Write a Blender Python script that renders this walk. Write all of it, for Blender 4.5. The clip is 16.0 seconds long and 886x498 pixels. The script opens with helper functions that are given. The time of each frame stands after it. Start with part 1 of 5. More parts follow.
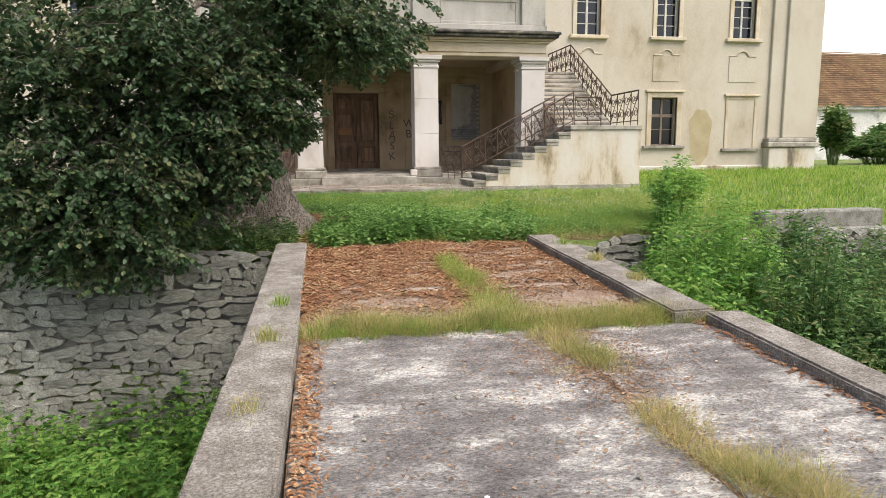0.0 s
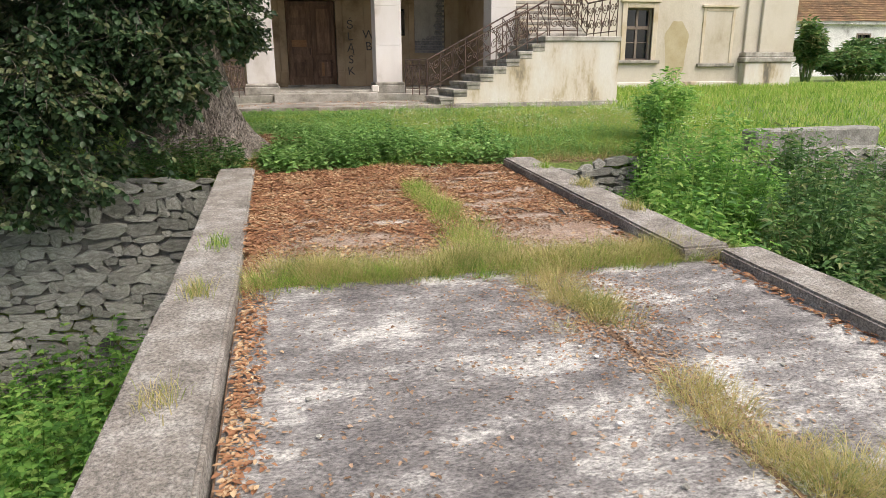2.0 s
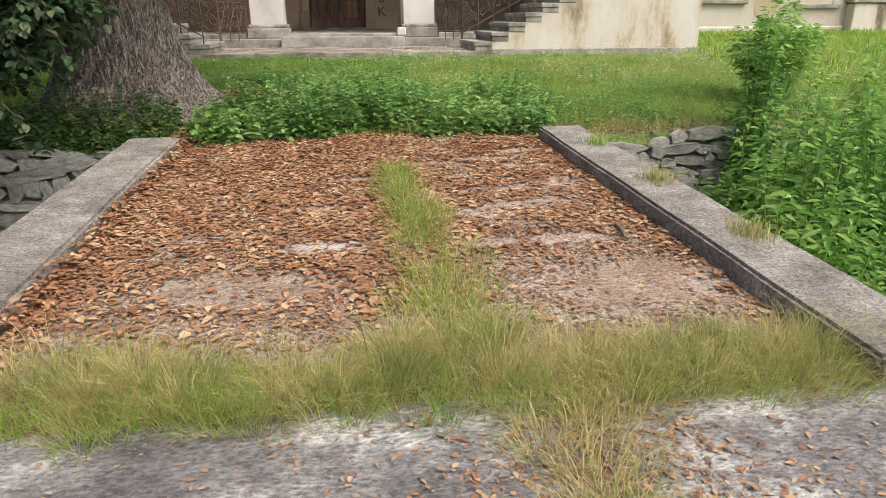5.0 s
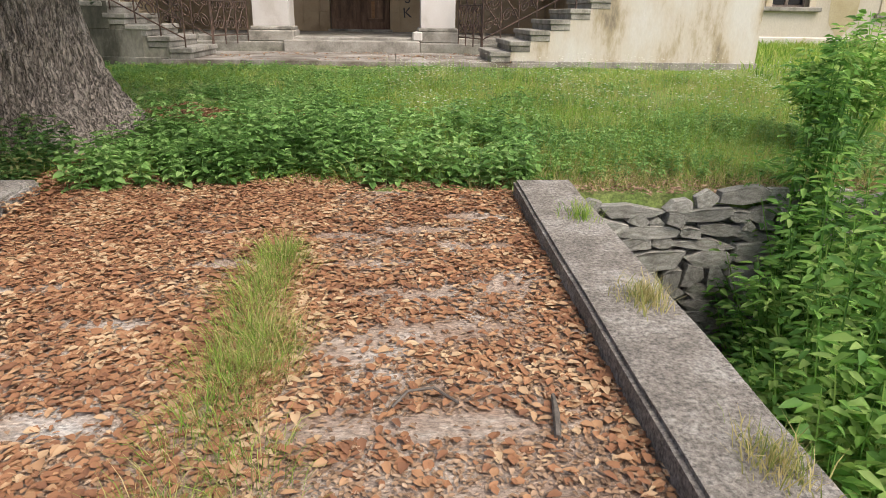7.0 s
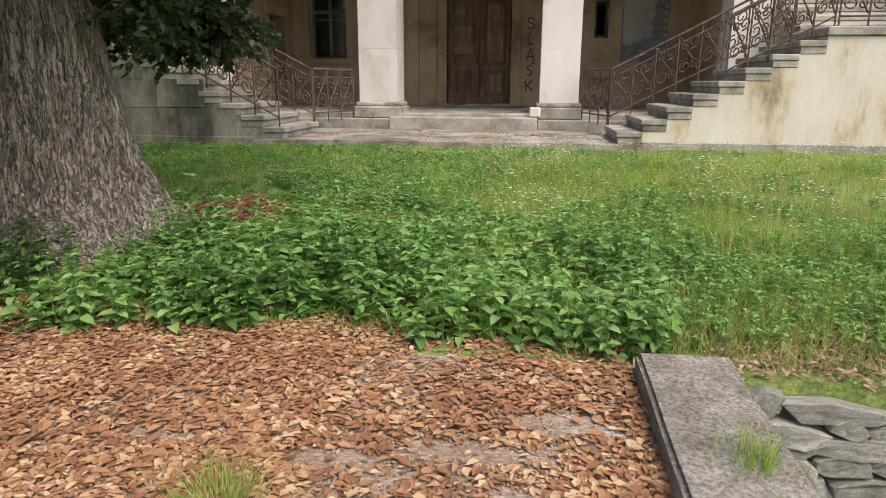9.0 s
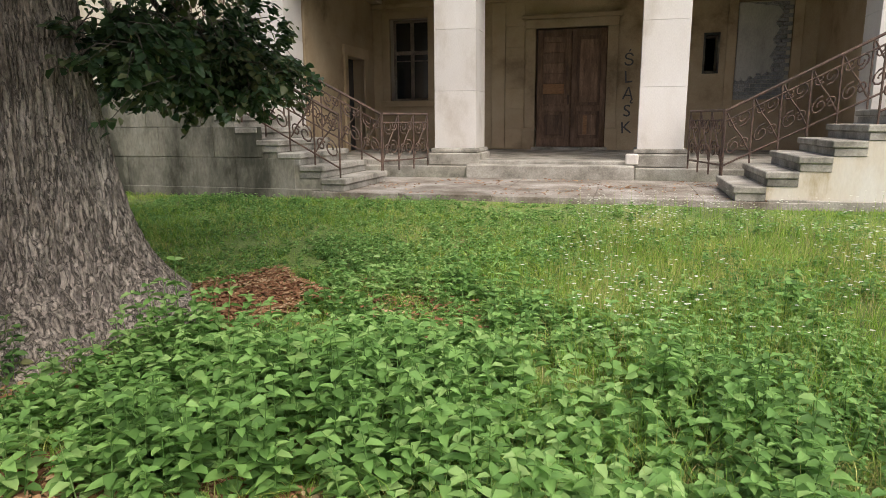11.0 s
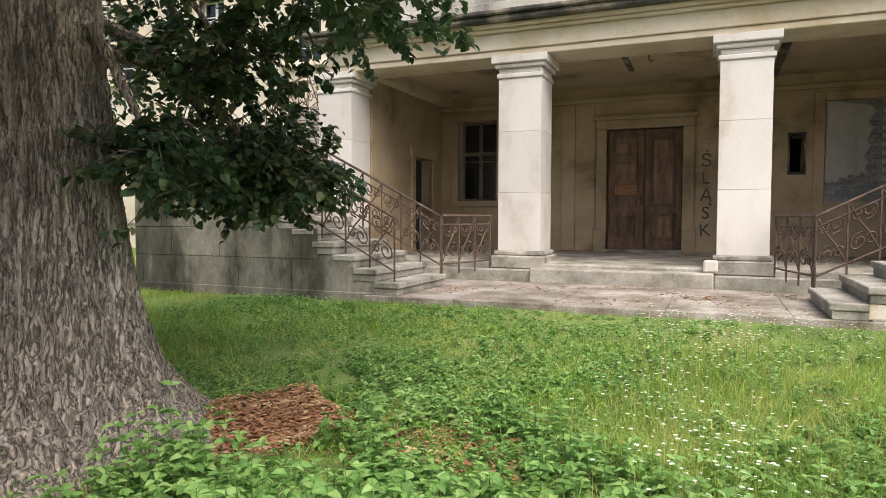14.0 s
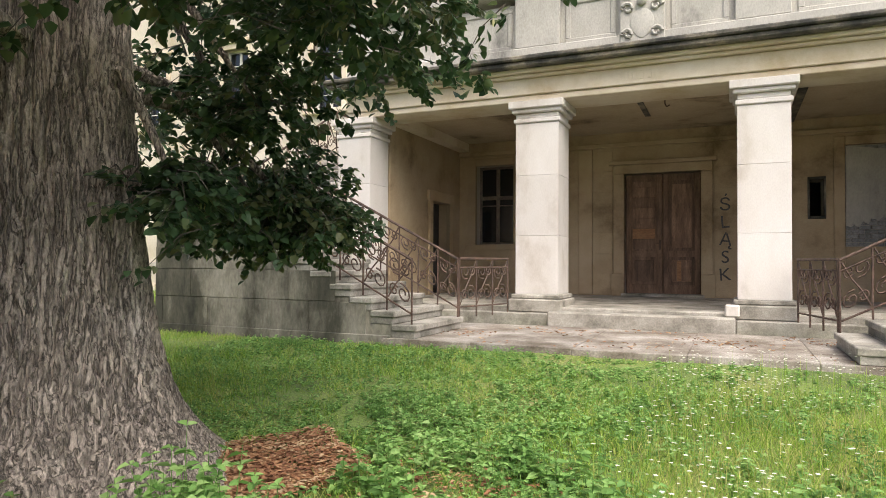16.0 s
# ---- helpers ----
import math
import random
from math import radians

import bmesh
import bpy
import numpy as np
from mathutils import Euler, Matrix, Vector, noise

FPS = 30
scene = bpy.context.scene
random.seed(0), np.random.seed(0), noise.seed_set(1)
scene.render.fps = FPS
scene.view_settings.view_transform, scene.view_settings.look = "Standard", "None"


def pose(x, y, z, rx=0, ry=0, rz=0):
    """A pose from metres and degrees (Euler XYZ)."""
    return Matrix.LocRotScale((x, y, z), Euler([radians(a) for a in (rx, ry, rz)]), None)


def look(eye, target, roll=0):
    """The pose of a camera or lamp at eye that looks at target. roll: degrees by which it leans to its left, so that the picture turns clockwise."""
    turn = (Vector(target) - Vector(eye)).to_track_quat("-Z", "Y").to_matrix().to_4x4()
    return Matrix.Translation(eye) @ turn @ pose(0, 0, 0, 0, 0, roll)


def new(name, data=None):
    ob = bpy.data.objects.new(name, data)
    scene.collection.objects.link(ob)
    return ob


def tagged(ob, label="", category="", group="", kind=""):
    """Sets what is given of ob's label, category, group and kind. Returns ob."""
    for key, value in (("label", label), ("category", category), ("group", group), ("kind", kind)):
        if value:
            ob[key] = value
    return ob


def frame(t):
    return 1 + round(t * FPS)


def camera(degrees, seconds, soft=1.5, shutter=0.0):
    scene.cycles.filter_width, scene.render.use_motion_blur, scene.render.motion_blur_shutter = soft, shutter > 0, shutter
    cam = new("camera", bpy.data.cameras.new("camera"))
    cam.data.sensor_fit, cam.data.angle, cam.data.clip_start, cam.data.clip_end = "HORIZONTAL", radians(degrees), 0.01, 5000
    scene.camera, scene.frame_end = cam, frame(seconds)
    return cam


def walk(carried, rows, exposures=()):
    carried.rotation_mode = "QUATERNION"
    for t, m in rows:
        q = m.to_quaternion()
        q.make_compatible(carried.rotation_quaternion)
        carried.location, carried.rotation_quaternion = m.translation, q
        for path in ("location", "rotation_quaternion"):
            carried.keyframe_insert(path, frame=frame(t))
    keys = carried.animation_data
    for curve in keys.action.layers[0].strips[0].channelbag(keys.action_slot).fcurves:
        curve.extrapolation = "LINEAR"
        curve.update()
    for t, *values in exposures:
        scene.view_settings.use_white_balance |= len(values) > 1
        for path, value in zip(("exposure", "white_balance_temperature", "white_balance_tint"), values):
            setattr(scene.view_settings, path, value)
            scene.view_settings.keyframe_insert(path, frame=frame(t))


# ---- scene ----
cam = camera(68.3, 16.0, soft=0.6)
PATH = [
    (0, (-1.328, -3.841, 1.897), (-0.967, -1.896, 1.602), -0.5),
    (0.5, (-1.364, -3.701, 1.883), (-0.866, -1.81, 1.463), -0.3),
    (1, (-1.401, -3.406, 1.84), (-0.912, -1.53, 1.349), -0.3),
    (1.5, (-1.32, -3.09, 1.82), (-0.846, -1.223, 1.284), -0.4),
    (2, (-1.2, -2.816, 1.806), (-0.742, -0.943, 1.273), -0.4),
    (2.5, (-1.157, -2.532, 1.798), (-0.729, -0.65, 1.272), -0.4),
    (3, (-1.047, -2.265, 1.759), (-0.646, -0.378, 1.229), -0.5),
    (3.2, (-0.962, -2.113, 1.74), (-0.574, -0.225, 1.206), -0.6),
    (5.3, (0.095, 0.026, 1.598), (0.363, 1.889, 0.921), 0.2),
    (5.5, (0.191, 0.151, 1.608), (0.453, 2.017, 0.938), 0.7),
    (6, (0.525, 0.547, 1.631), (0.763, 2.408, 0.938), 1.0),
    (6.5, (0.839, 0.981, 1.67), (1.013, 2.848, 0.974), 0.9),
    (7, (1.056, 1.411, 1.725), (1.187, 3.289, 1.048), 0.9),
    (7.5, (1.226, 1.845, 1.762), (1.296, 3.743, 1.133), 0.9),
    (8, (1.272, 2.324, 1.75), (1.233, 4.237, 1.17), 0.9),
    (8.5, (1.35, 2.782, 1.764), (1.203, 4.705, 1.232), -0.3),
    (9, (1.38, 3.19, 1.796), (1.128, 5.112, 1.305), 0.2),
    (9.5, (1.369, 3.652, 1.821), (0.991, 5.559, 1.353), 0.0),
    (9.7, (1.372, 3.812, 1.816), (0.959, 5.717, 1.368), -0.4),
    (11.8, (1.424, 5.123, 1.967), (0.814, 6.999, 1.64), 0.1),
    (12, (1.411, 5.24, 1.969), (0.775, 7.111, 1.667), 0.1),
    (12.5, (1.443, 5.289, 1.976), (0.75, 7.147, 1.717), 0.3),
    (13, (1.441, 5.281, 1.992), (0.717, 7.133, 1.781), 0.3),
    (13.5, (1.475, 5.235, 2.006), (0.725, 7.083, 1.854), 0.1),
    (14, (1.5, 5.223, 2.008), (0.733, 7.068, 1.912), 0.1),
    (14.5, (1.477, 5.215, 1.998), (0.702, 7.058, 1.955), 0.3),
    (15, (1.477, 5.208, 2.006), (0.689, 7.046, 2.012), 0.3),
    (15.5, (1.471, 5.213, 1.994), (0.671, 7.046, 2.028), 0.3),
    (16, (1.483, 5.224, 1.981), (0.669, 7.05, 2.021), 0.3),
]
walk(cam, [(t, look(eye, target, roll)) for t, eye, target, roll in PATH],
     exposures=((0.0, 0.66), (3.2, 0.72), (8.0, 0.6), (11.8, 0.68), (16.0, 1.0)))

# ---- world, sun ----
world = bpy.data.worlds.new("overcast_sky")
scene.world = world
world.use_nodes = True
wn = world.node_tree
sky = wn.nodes.new("ShaderNodeTexSky")
sky.sky_type = "NISHITA"
sky.sun_disc = False
sky.sun_elevation = radians(55)
sky.sun_rotation = radians(150)
sky.air_density = 0.6
sky.dust_density = 4.0
sky.ozone_density = 0.4
wn.links.new(sky.outputs[0], wn.nodes["Background"].inputs[0])
wn.nodes["Background"].inputs[1].default_value = 0.15
sun = new("sun", bpy.data.lights.new("sun", "SUN"))
sun.data.energy = 2.2
sun.data.angle = radians(60)
sun.data.color = (1.0, 0.95, 0.88)
sun.matrix_world = look((15, -1, 24), (0, 8, 0))

# ---- materials ----


def mat(name, colours, scale=3.0, fine=40.0, rough=0.85, bump=0.3, metal=0.0, stops=None, spread=0.0, stretch=(1, 1, 1), detail=6.0, fine_mix=0.35, island=0.0, dist=0.02, through_light=0.0):
    """A surface with large patches (colours), fine grain, relief, and a change of value from piece to piece."""
    m = bpy.data.materials.new(name)
    m.use_nodes = True
    n, l = m.node_tree.nodes, m.node_tree.links
    b = n["Principled BSDF"]
    co = n.new("ShaderNodeTexCoord")
    mp = n.new("ShaderNodeMapping")
    mp.inputs["Scale"].default_value = stretch
    l.new(co.outputs["Object"], mp.inputs[0])
    big = n.new("ShaderNodeTexNoise")
    big.inputs["Scale"].default_value, big.inputs["Detail"].default_value = scale, detail
    big.inputs["Roughness"].default_value = 0.74 if detail > 11 else 0.65
    l.new(mp.outputs[0], big.inputs["Vector"])
    ramp = n.new("ShaderNodeValToRGB")
    e = ramp.color_ramp.elements
    k = len(colours)
    pos = stops or [0.3 + 0.4 * i / max(1, k - 1) for i in range(k)]
    while len(e) < k:
        e.new(0.5)
    for i, c in enumerate(colours):
        e[i].position, e[i].color = pos[i], (*c, 1)
    l.new(big.outputs["Fac"], ramp.inputs[0])
    small = n.new("ShaderNodeTexNoise")
    small.inputs["Scale"].default_value, small.inputs["Detail"].default_value, small.inputs["Roughness"].default_value = fine, 8, 0.7
    l.new(mp.outputs[0], small.inputs["Vector"])
    r2 = n.new("ShaderNodeMapRange")
    r2.inputs[1].default_value, r2.inputs[2].default_value = 0.36, 0.64
    r2.inputs[3].default_value, r2.inputs[4].default_value = 1 - fine_mix, 1 + fine_mix
    l.new(small.outputs["Fac"], r2.inputs[0])
    mul = n.new("ShaderNodeVectorMath")
    mul.operation = "SCALE"
    l.new(ramp.outputs[0], mul.inputs[0])
    l.new(r2.outputs[0], mul.inputs["Scale"])
    out = mul.outputs[0]
    for amount, node, socket in ((spread, "ShaderNodeObjectInfo", "Random"), (island, "ShaderNodeNewGeometry", "Random Per Island")):
        if amount:
            src = n.new(node)
            mr = n.new("ShaderNodeMapRange")
            mr.inputs[3].default_value, mr.inputs[4].default_value = 1 - amount, 1 + amount
            l.new(src.outputs[socket], mr.inputs[0])
            mm = n.new("ShaderNodeVectorMath")
            mm.operation = "SCALE"
            l.new(out, mm.inputs[0])
            l.new(mr.outputs[0], mm.inputs["Scale"])
            out = mm.outputs[0]
    l.new(out, b.inputs["Base Color"])
    b.inputs["Roughness"].default_value, b.inputs["Metallic"].default_value = rough, metal
    if bump:
        bp = n.new("ShaderNodeBump")
        bp.inputs["Strength"].default_value, bp.inputs["Distance"].default_value = bump, dist
        add = n.new("ShaderNodeMath")
        add.operation = "MULTIPLY_ADD"
        add.inputs[1].default_value = 1.6
        l.new(big.outputs["Fac"], add.inputs[0])
        l.new(small.outputs["Fac"], add.inputs[2])
        l.new(add.outputs[0], bp.inputs["Height"])
        l.new(bp.outputs[0], b.inputs["Normal"])
    if through_light:
        b.inputs["Subsurface Weight"].default_value = 0.0
        tr = n.new("ShaderNodeBsdfTranslucent")
        mix = n.new("ShaderNodeMixShader")
        mix.inputs[0].default_value = through_light
        l.new(out, tr.inputs[0])
        l.new(b.outputs[0], mix.inputs[1])
        l.new(tr.outputs[0], mix.inputs[2])
        l.new(mix.outputs[0], n["Material Output"].inputs[0])
    return m


def by_island(name, colours, rough=0.6, through_light=0.25, patches=1.1):
    """Leaf and blade colours that go from piece to piece."""
    m = bpy.data.materials.new(name)
    m.use_nodes = True
    n, l = m.node_tree.nodes, m.node_tree.links
    b = n["Principled BSDF"]
    g = n.new("ShaderNodeNewGeometry")
    ramp = n.new("ShaderNodeValToRGB")
    e = ramp.color_ramp.elements
    k = len(colours)
    while len(e) < k:
        e.new(0.5)
    for i, c in enumerate(colours):
        e[i].position, e[i].color = i / (k - 1), (*c, 1)
    co = n.new("ShaderNodeTexCoord")
    patch = n.new("ShaderNodeTexNoise")
    patch.inputs["Scale"].default_value, patch.inputs["Detail"].default_value = patches, 4
    l.new(co.outputs["Object"], patch.inputs["Vector"])
    off = n.new("ShaderNodeMapRange")
    off.inputs[1].default_value, off.inputs[2].default_value = 0.3, 0.7
    off.inputs[3].default_value, off.inputs[4].default_value = -0.3, 0.3
    l.new(patch.outputs["Fac"], off.inputs[0])
    add = n.new("ShaderNodeMath")
    l.new(g.outputs["Random Per Island"], add.inputs[0])
    l.new(off.outputs[0], add.inputs[1])
    l.new(add.outputs[0], ramp.inputs[0])
    l.new(ramp.outputs[0], b.inputs["Base Color"])
    b.inputs["Roughness"].default_value = rough
    b.inputs["Specular IOR Level"].default_value = 0.3
    tr = n.new("ShaderNodeBsdfTranslucent")
    mix = n.new("ShaderNodeMixShader")
    mix.inputs[0].default_value = through_light
    l.new(ramp.outputs[0], tr.inputs[0])
    l.new(b.outputs[0], mix.inputs[1])
    l.new(tr.outputs[0], mix.inputs[2])
    l.new(mix.outputs[0], n["Material Output"].inputs[0])
    return m


STUCCO = mat("cream_stucco", [(0.32, 0.265, 0.18), (0.45, 0.395, 0.305), (0.52, 0.47, 0.385), (0.56, 0.515, 0.435)], 0.5, 35, 0.92, 0.15, stops=[0.3, 0.4, 0.52, 0.7], fine_mix=0.08, dist=0.01, stretch=(1, 1, 0.6), detail=10)
STUCCO_OLD = mat("streaked_stucco", [(0.15, 0.13, 0.1), (0.40, 0.33, 0.22), (0.55, 0.49, 0.4), (0.60, 0.57, 0.51)], 1.1, 30, 0.92, 0.2, stops=[0.32, 0.4, 0.47, 0.6], stretch=(1.2, 1, 0.42), fine_mix=0.04, dist=0.01, detail=10)
SANDSTONE = mat("pale_sandstone", [(0.42, 0.33, 0.2), (0.56, 0.485, 0.365), (0.63, 0.57, 0.47)], 0.9, 70, 0.9, 0.2, spread=0.07, fine_mix=0.07, dist=0.008)
WHITE_STONE = mat("whitewashed_pillar_stone", [(0.43, 0.385, 0.325), (0.58, 0.545, 0.5), (0.64, 0.615, 0.58)], 1.1, 60, 0.9, 0.15, stops=[0.3, 0.45, 0.7], spread=0.06, fine_mix=0.06, dist=0.006, stretch=(1, 1, 0.5), detail=9)
GREY_STONE = mat("grey_parapet_stone", [(0.16, 0.155, 0.14), (0.36, 0.345, 0.305), (0.47, 0.45, 0.405)], 1.2, 40, 0.9, 0.25, stops=[0.3, 0.42, 0.65], stretch=(1, 1, 0.5), fine_mix=0.12)
CORNICE = mat("blackened_cornice_stone", [(0.03, 0.03, 0.026), (0.10, 0.092, 0.075), (0.30, 0.26, 0.19)], 2.2, 30, 0.92, 0.3, stops=[0.38, 0.52, 0.7], fine_mix=0.2, detail=9)
STEP = mat("worn_step_stone", [(0.1, 0.095, 0.075), (0.27, 0.25, 0.21), (0.41, 0.385, 0.335)], 2.2, 50, 0.9, 0.3, stops=[0.32, 0.48, 0.66], spread=0.1, fine_mix=0.2, detail=9)
PORCH = mat("inner_porch_stone", [(0.21, 0.15, 0.085), (0.4, 0.305, 0.19), (0.48, 0.385, 0.255)], 0.8, 50, 0.92, 0.2, stops=[0.32, 0.46, 0.68], spread=0.07, fine_mix=0.1, detail=9)
CEIL = mat("porch_ceiling_plaster", [(0.17, 0.13, 0.08), (0.41, 0.33, 0.22), (0.49, 0.41, 0.29)], 0.7, 30, 0.92, 0.15, stops=[0.34, 0.46, 0.68], fine_mix=0.1, detail=9)
CONCRETE = mat("lichened_concrete", [(0.075, 0.07, 0.07), (0.155, 0.142, 0.135), (0.24, 0.225, 0.212), (0.48, 0.46, 0.425)], 1.9, 45, 0.95, 0.9, stops=[0.30, 0.43, 0.52, 0.61], fine_mix=0.55, stretch=(0.8, 1.5, 1), detail=14)
SOILED = mat("leaf_stained_concrete", [(0.2, 0.128, 0.084), (0.28, 0.195, 0.14), (0.37, 0.3, 0.24), (0.51, 0.475, 0.43)], 1.9, 45, 0.95, 0.8, stops=[0.3, 0.44, 0.56, 0.68], fine_mix=0.45, stretch=(0.8, 1.5, 1), detail=14)
KERB = mat("pebbly_kerb_concrete", [(0.115, 0.1, 0.085), (0.225, 0.2, 0.17), (0.38, 0.355, 0.32)], 3.0, 55, 0.95, 0.9, stops=[0.3, 0.48, 0.66], fine_mix=0.55, detail=12)
SOIL = mat("leafy_soil", [(0.09, 0.055, 0.035), (0.17, 0.10, 0.06), (0.24, 0.16, 0.1)], 3, 50, 0.95, 0.5, fine_mix=0.4)
RUBBLE = mat("grey_rubble_stone", [(0.16, 0.15, 0.125), (0.29, 0.28, 0.24), (0.43, 0.42, 0.37)], 5, 40, 0.9, 0.6, spread=0.3, fine_mix=0.3)
MORTAR = mat("dark_mortar", [(0.11, 0.105, 0.09), (0.22, 0.21, 0.185)], 6, 60, 0.95, 0.4)
GROUND = mat("grassy_ground", [(0.07, 0.09, 0.025), (0.13, 0.19, 0.04), (0.20, 0.20, 0.07)], 0.9, 45, 0.95, 0.6, fine_mix=0.5)
BARK = mat("furrowed_bark", [(0.25, 0.205, 0.165), (0.375, 0.315, 0.26), (0.49, 0.425, 0.365)], 3, 60, 0.95, 0.8, fine_mix=0.35, dist=0.02, detail=9, stretch=(1, 1, 0.45))
bn, bl = BARK.node_tree.nodes, BARK.node_tree.links
bshader = bn["Principled BSDF"]
bco = bn.new("ShaderNodeTexCoord")
bwarp = bn.new("ShaderNodeTexNoise")
bwarp.inputs["Scale"].default_value, bwarp.inputs["Detail"].default_value = 7, 4
bl.new(bco.outputs["Object"], bwarp.inputs["Vector"])
bmixv = bn.new("ShaderNodeVectorMath")
bmixv.operation = "MULTIPLY_ADD"
bmixv.inputs[1].default_value = (0.06, 0.06, 0.1)
bl.new(bwarp.outputs["Color"], bmixv.inputs[0])
bl.new(bco.outputs["Object"], bmixv.inputs[2])
bmap = bn.new("ShaderNodeMapping")
bmap.inputs["Scale"].default_value = (40, 40, 2.7)
bl.new(bmixv.outputs[0], bmap.inputs[0])
bfur = bn.new("ShaderNodeTexNoise")
bfur.inputs["Scale"].default_value, bfur.inputs["Detail"].default_value = 1.0, 9
bfur.inputs["Roughness"].default_value, bfur.inputs["Distortion"].default_value = 0.58, 0.4
bl.new(bmap.outputs[0], bfur.inputs["Vector"])
# furrow shade put into the bark colour: broad dark cracks, then thin fissure lines
bcrack = bn.new("ShaderNodeMapRange")
bcrack.inputs[1].default_value, bcrack.inputs[2].default_value = 0.36, 0.52
bcrack.inputs[3].default_value, bcrack.inputs[4].default_value = 0.62, 1.02
bl.new(bfur.outputs["Fac"], bcrack.inputs[0])
bline = bn.new("ShaderNodeTexNoise")
bline.inputs["Scale"].default_value, bline.inputs["Detail"].default_value, bline.inputs["Roughness"].default_value = 0.62, 3, 0.5
bl.new(bmap.outputs[0], bline.inputs["Vector"])
bsub = bn.new("ShaderNodeMath")
bsub.operation = "SUBTRACT"
bsub.inputs[1].default_value = 0.5
bl.new(bline.outputs["Fac"], bsub.inputs[0])
babs = bn.new("ShaderNodeMath")
babs.operation = "ABSOLUTE"
bl.new(bsub.outputs[0], babs.inputs[0])
bfiss = bn.new("ShaderNodeMapRange")
bfiss.inputs[1].default_value, bfiss.inputs[2].default_value = 0.0, 0.05
bfiss.inputs[3].default_value, bfiss.inputs[4].default_value = 0.38, 1.04
bl.new(babs.outputs[0], bfiss.inputs[0])
bboth = bn.new("ShaderNodeMath")
bboth.operation = "MULTIPLY"
bl.new(bcrack.outputs[0], bboth.inputs[0])
bl.new(bfiss.outputs[0], bboth.inputs[1])
bmul = bn.new("ShaderNodeVectorMath")
bmul.operation = "SCALE"
bl.new(bshader.inputs["Base Color"].links[0].from_socket, bmul.inputs[0])
bl.new(bboth.outputs[0], bmul.inputs["Scale"])
bl.new(bmul.outputs[0], bshader.inputs["Base Color"])
bbump = bn.new("ShaderNodeBump")
bbump.inputs["Strength"].default_value, bbump.inputs["Distance"].default_value = 1.0, 0.035
bl.new(bboth.outputs[0], bbump.inputs["Height"])
bl.new(bshader.inputs["Normal"].links[0].from_socket, bbump.inputs["Normal"])
bl.new(bbump.outputs[0], bshader.inputs["Normal"])
TWIG = mat("grey_twig", [(0.06, 0.05, 0.04), (0.13, 0.11, 0.09)], 9, 40, 0.9, 0.3)
IRON = mat("rusty_wrought_iron", [(0.035, 0.023, 0.017), (0.085, 0.052, 0.037), (0.15, 0.094, 0.068)], 9, 60, 0.8, 0.3, metal=0.0)
DOORWOOD = mat("brown_door_wood", [(0.07, 0.04, 0.024), (0.17, 0.10, 0.06), (0.27, 0.165, 0.105)], 3, 30, 0.7, 0.3, stretch=(3, 3, 0.5), spread=0.3, fine_mix=0.3)
NEWWOOD = mat("orange_repair_board", [(0.25, 0.12, 0.05), (0.36, 0.19, 0.09)], 3, 30, 0.7, 0.2, stretch=(0.5, 3, 3))
WHITEPAINT = mat("flaking_white_paint", [(0.42, 0.40, 0.36), (0.68, 0.66, 0.61)], 6, 60, 0.7, 0.2)
GREYPAINT = mat("greyed_window_wood", [(0.13, 0.10, 0.08), (0.24, 0.19, 0.15)], 6, 40, 0.8, 0.3)
CURTAIN = mat("faded_blind_boards", [(0.22, 0.15, 0.12), (0.36, 0.27, 0.23)], 2, 20, 0.9, 0.1)
# near-black colour that holds the shade of rooms and openings
DARK = mat("painted_interior_dark", [(0.03, 0.028, 0.026), (0.05, 0.047, 0.042)], 2, 20, 0.95, 0)
ROOF = mat("mossy_roof_tile", [(0.11, 0.08, 0.04), (0.23, 0.13, 0.065), (0.28, 0.2, 0.085)], 0.8, 8, 0.9, 0.5, spread=0.25, island=0.3, fine_mix=0.3)
LIMEWASH = mat("peeling_limewash", [(0.26, 0.25, 0.23), (0.6, 0.59, 0.57), (0.72, 0.71, 0.69)], 0.9, 15, 0.95, 0.2, stops=[0.3, 0.45, 0.65])
PAINT_BLACK = mat("black_spray_paint", [(0.05, 0.05, 0.05), (0.09, 0.085, 0.08)], 9, 30, 0.8, 0)
BLUEBOARD = mat("grey_blue_brick_infill", [(0.13, 0.13, 0.13), (0.25, 0.25, 0.25), (0.32, 0.31, 0.29)], 2, 30, 0.9, 0.2, spread=0.12)
GLASS = bpy.data.materials.new("old_window_glass")
GLASS.use_nodes = True
gb = GLASS.node_tree.nodes["Principled BSDF"]
gb.inputs["Base Color"].default_value = (0.02, 0.024, 0.028, 1)
gb.inputs["Roughness"].default_value = 0.06
gb.inputs["Transmission Weight"].default_value = 0.3
LEAF = by_island("dark_tree_leaf", [(0.026, 0.056, 0.026), (0.042, 0.08, 0.034), (0.065, 0.115, 0.048), (0.055, 0.1, 0.045), (0.065, 0.115, 0.05), (0.11, 0.15, 0.065), (0.15, 0.165, 0.075)], 0.36, 0.35, 1.4)
BRACT = by_island("pale_seed_bract", [(0.2, 0.26, 0.1), (0.34, 0.36, 0.17), (0.44, 0.42, 0.22)], 0.6, 0.4)
NETTLE = by_island("fresh_weed_leaf", [(0.10, 0.20, 0.05), (0.16, 0.31, 0.08), (0.23, 0.40, 0.11), (0.31, 0.46, 0.16)], 0.55, 0.4)
SHRUB = by_island("lush_shrub_leaf", [(0.08, 0.19, 0.04), (0.15, 0.32, 0.065), (0.24, 0.43, 0.09), (0.36, 0.5, 0.14)], 0.5, 0.55)
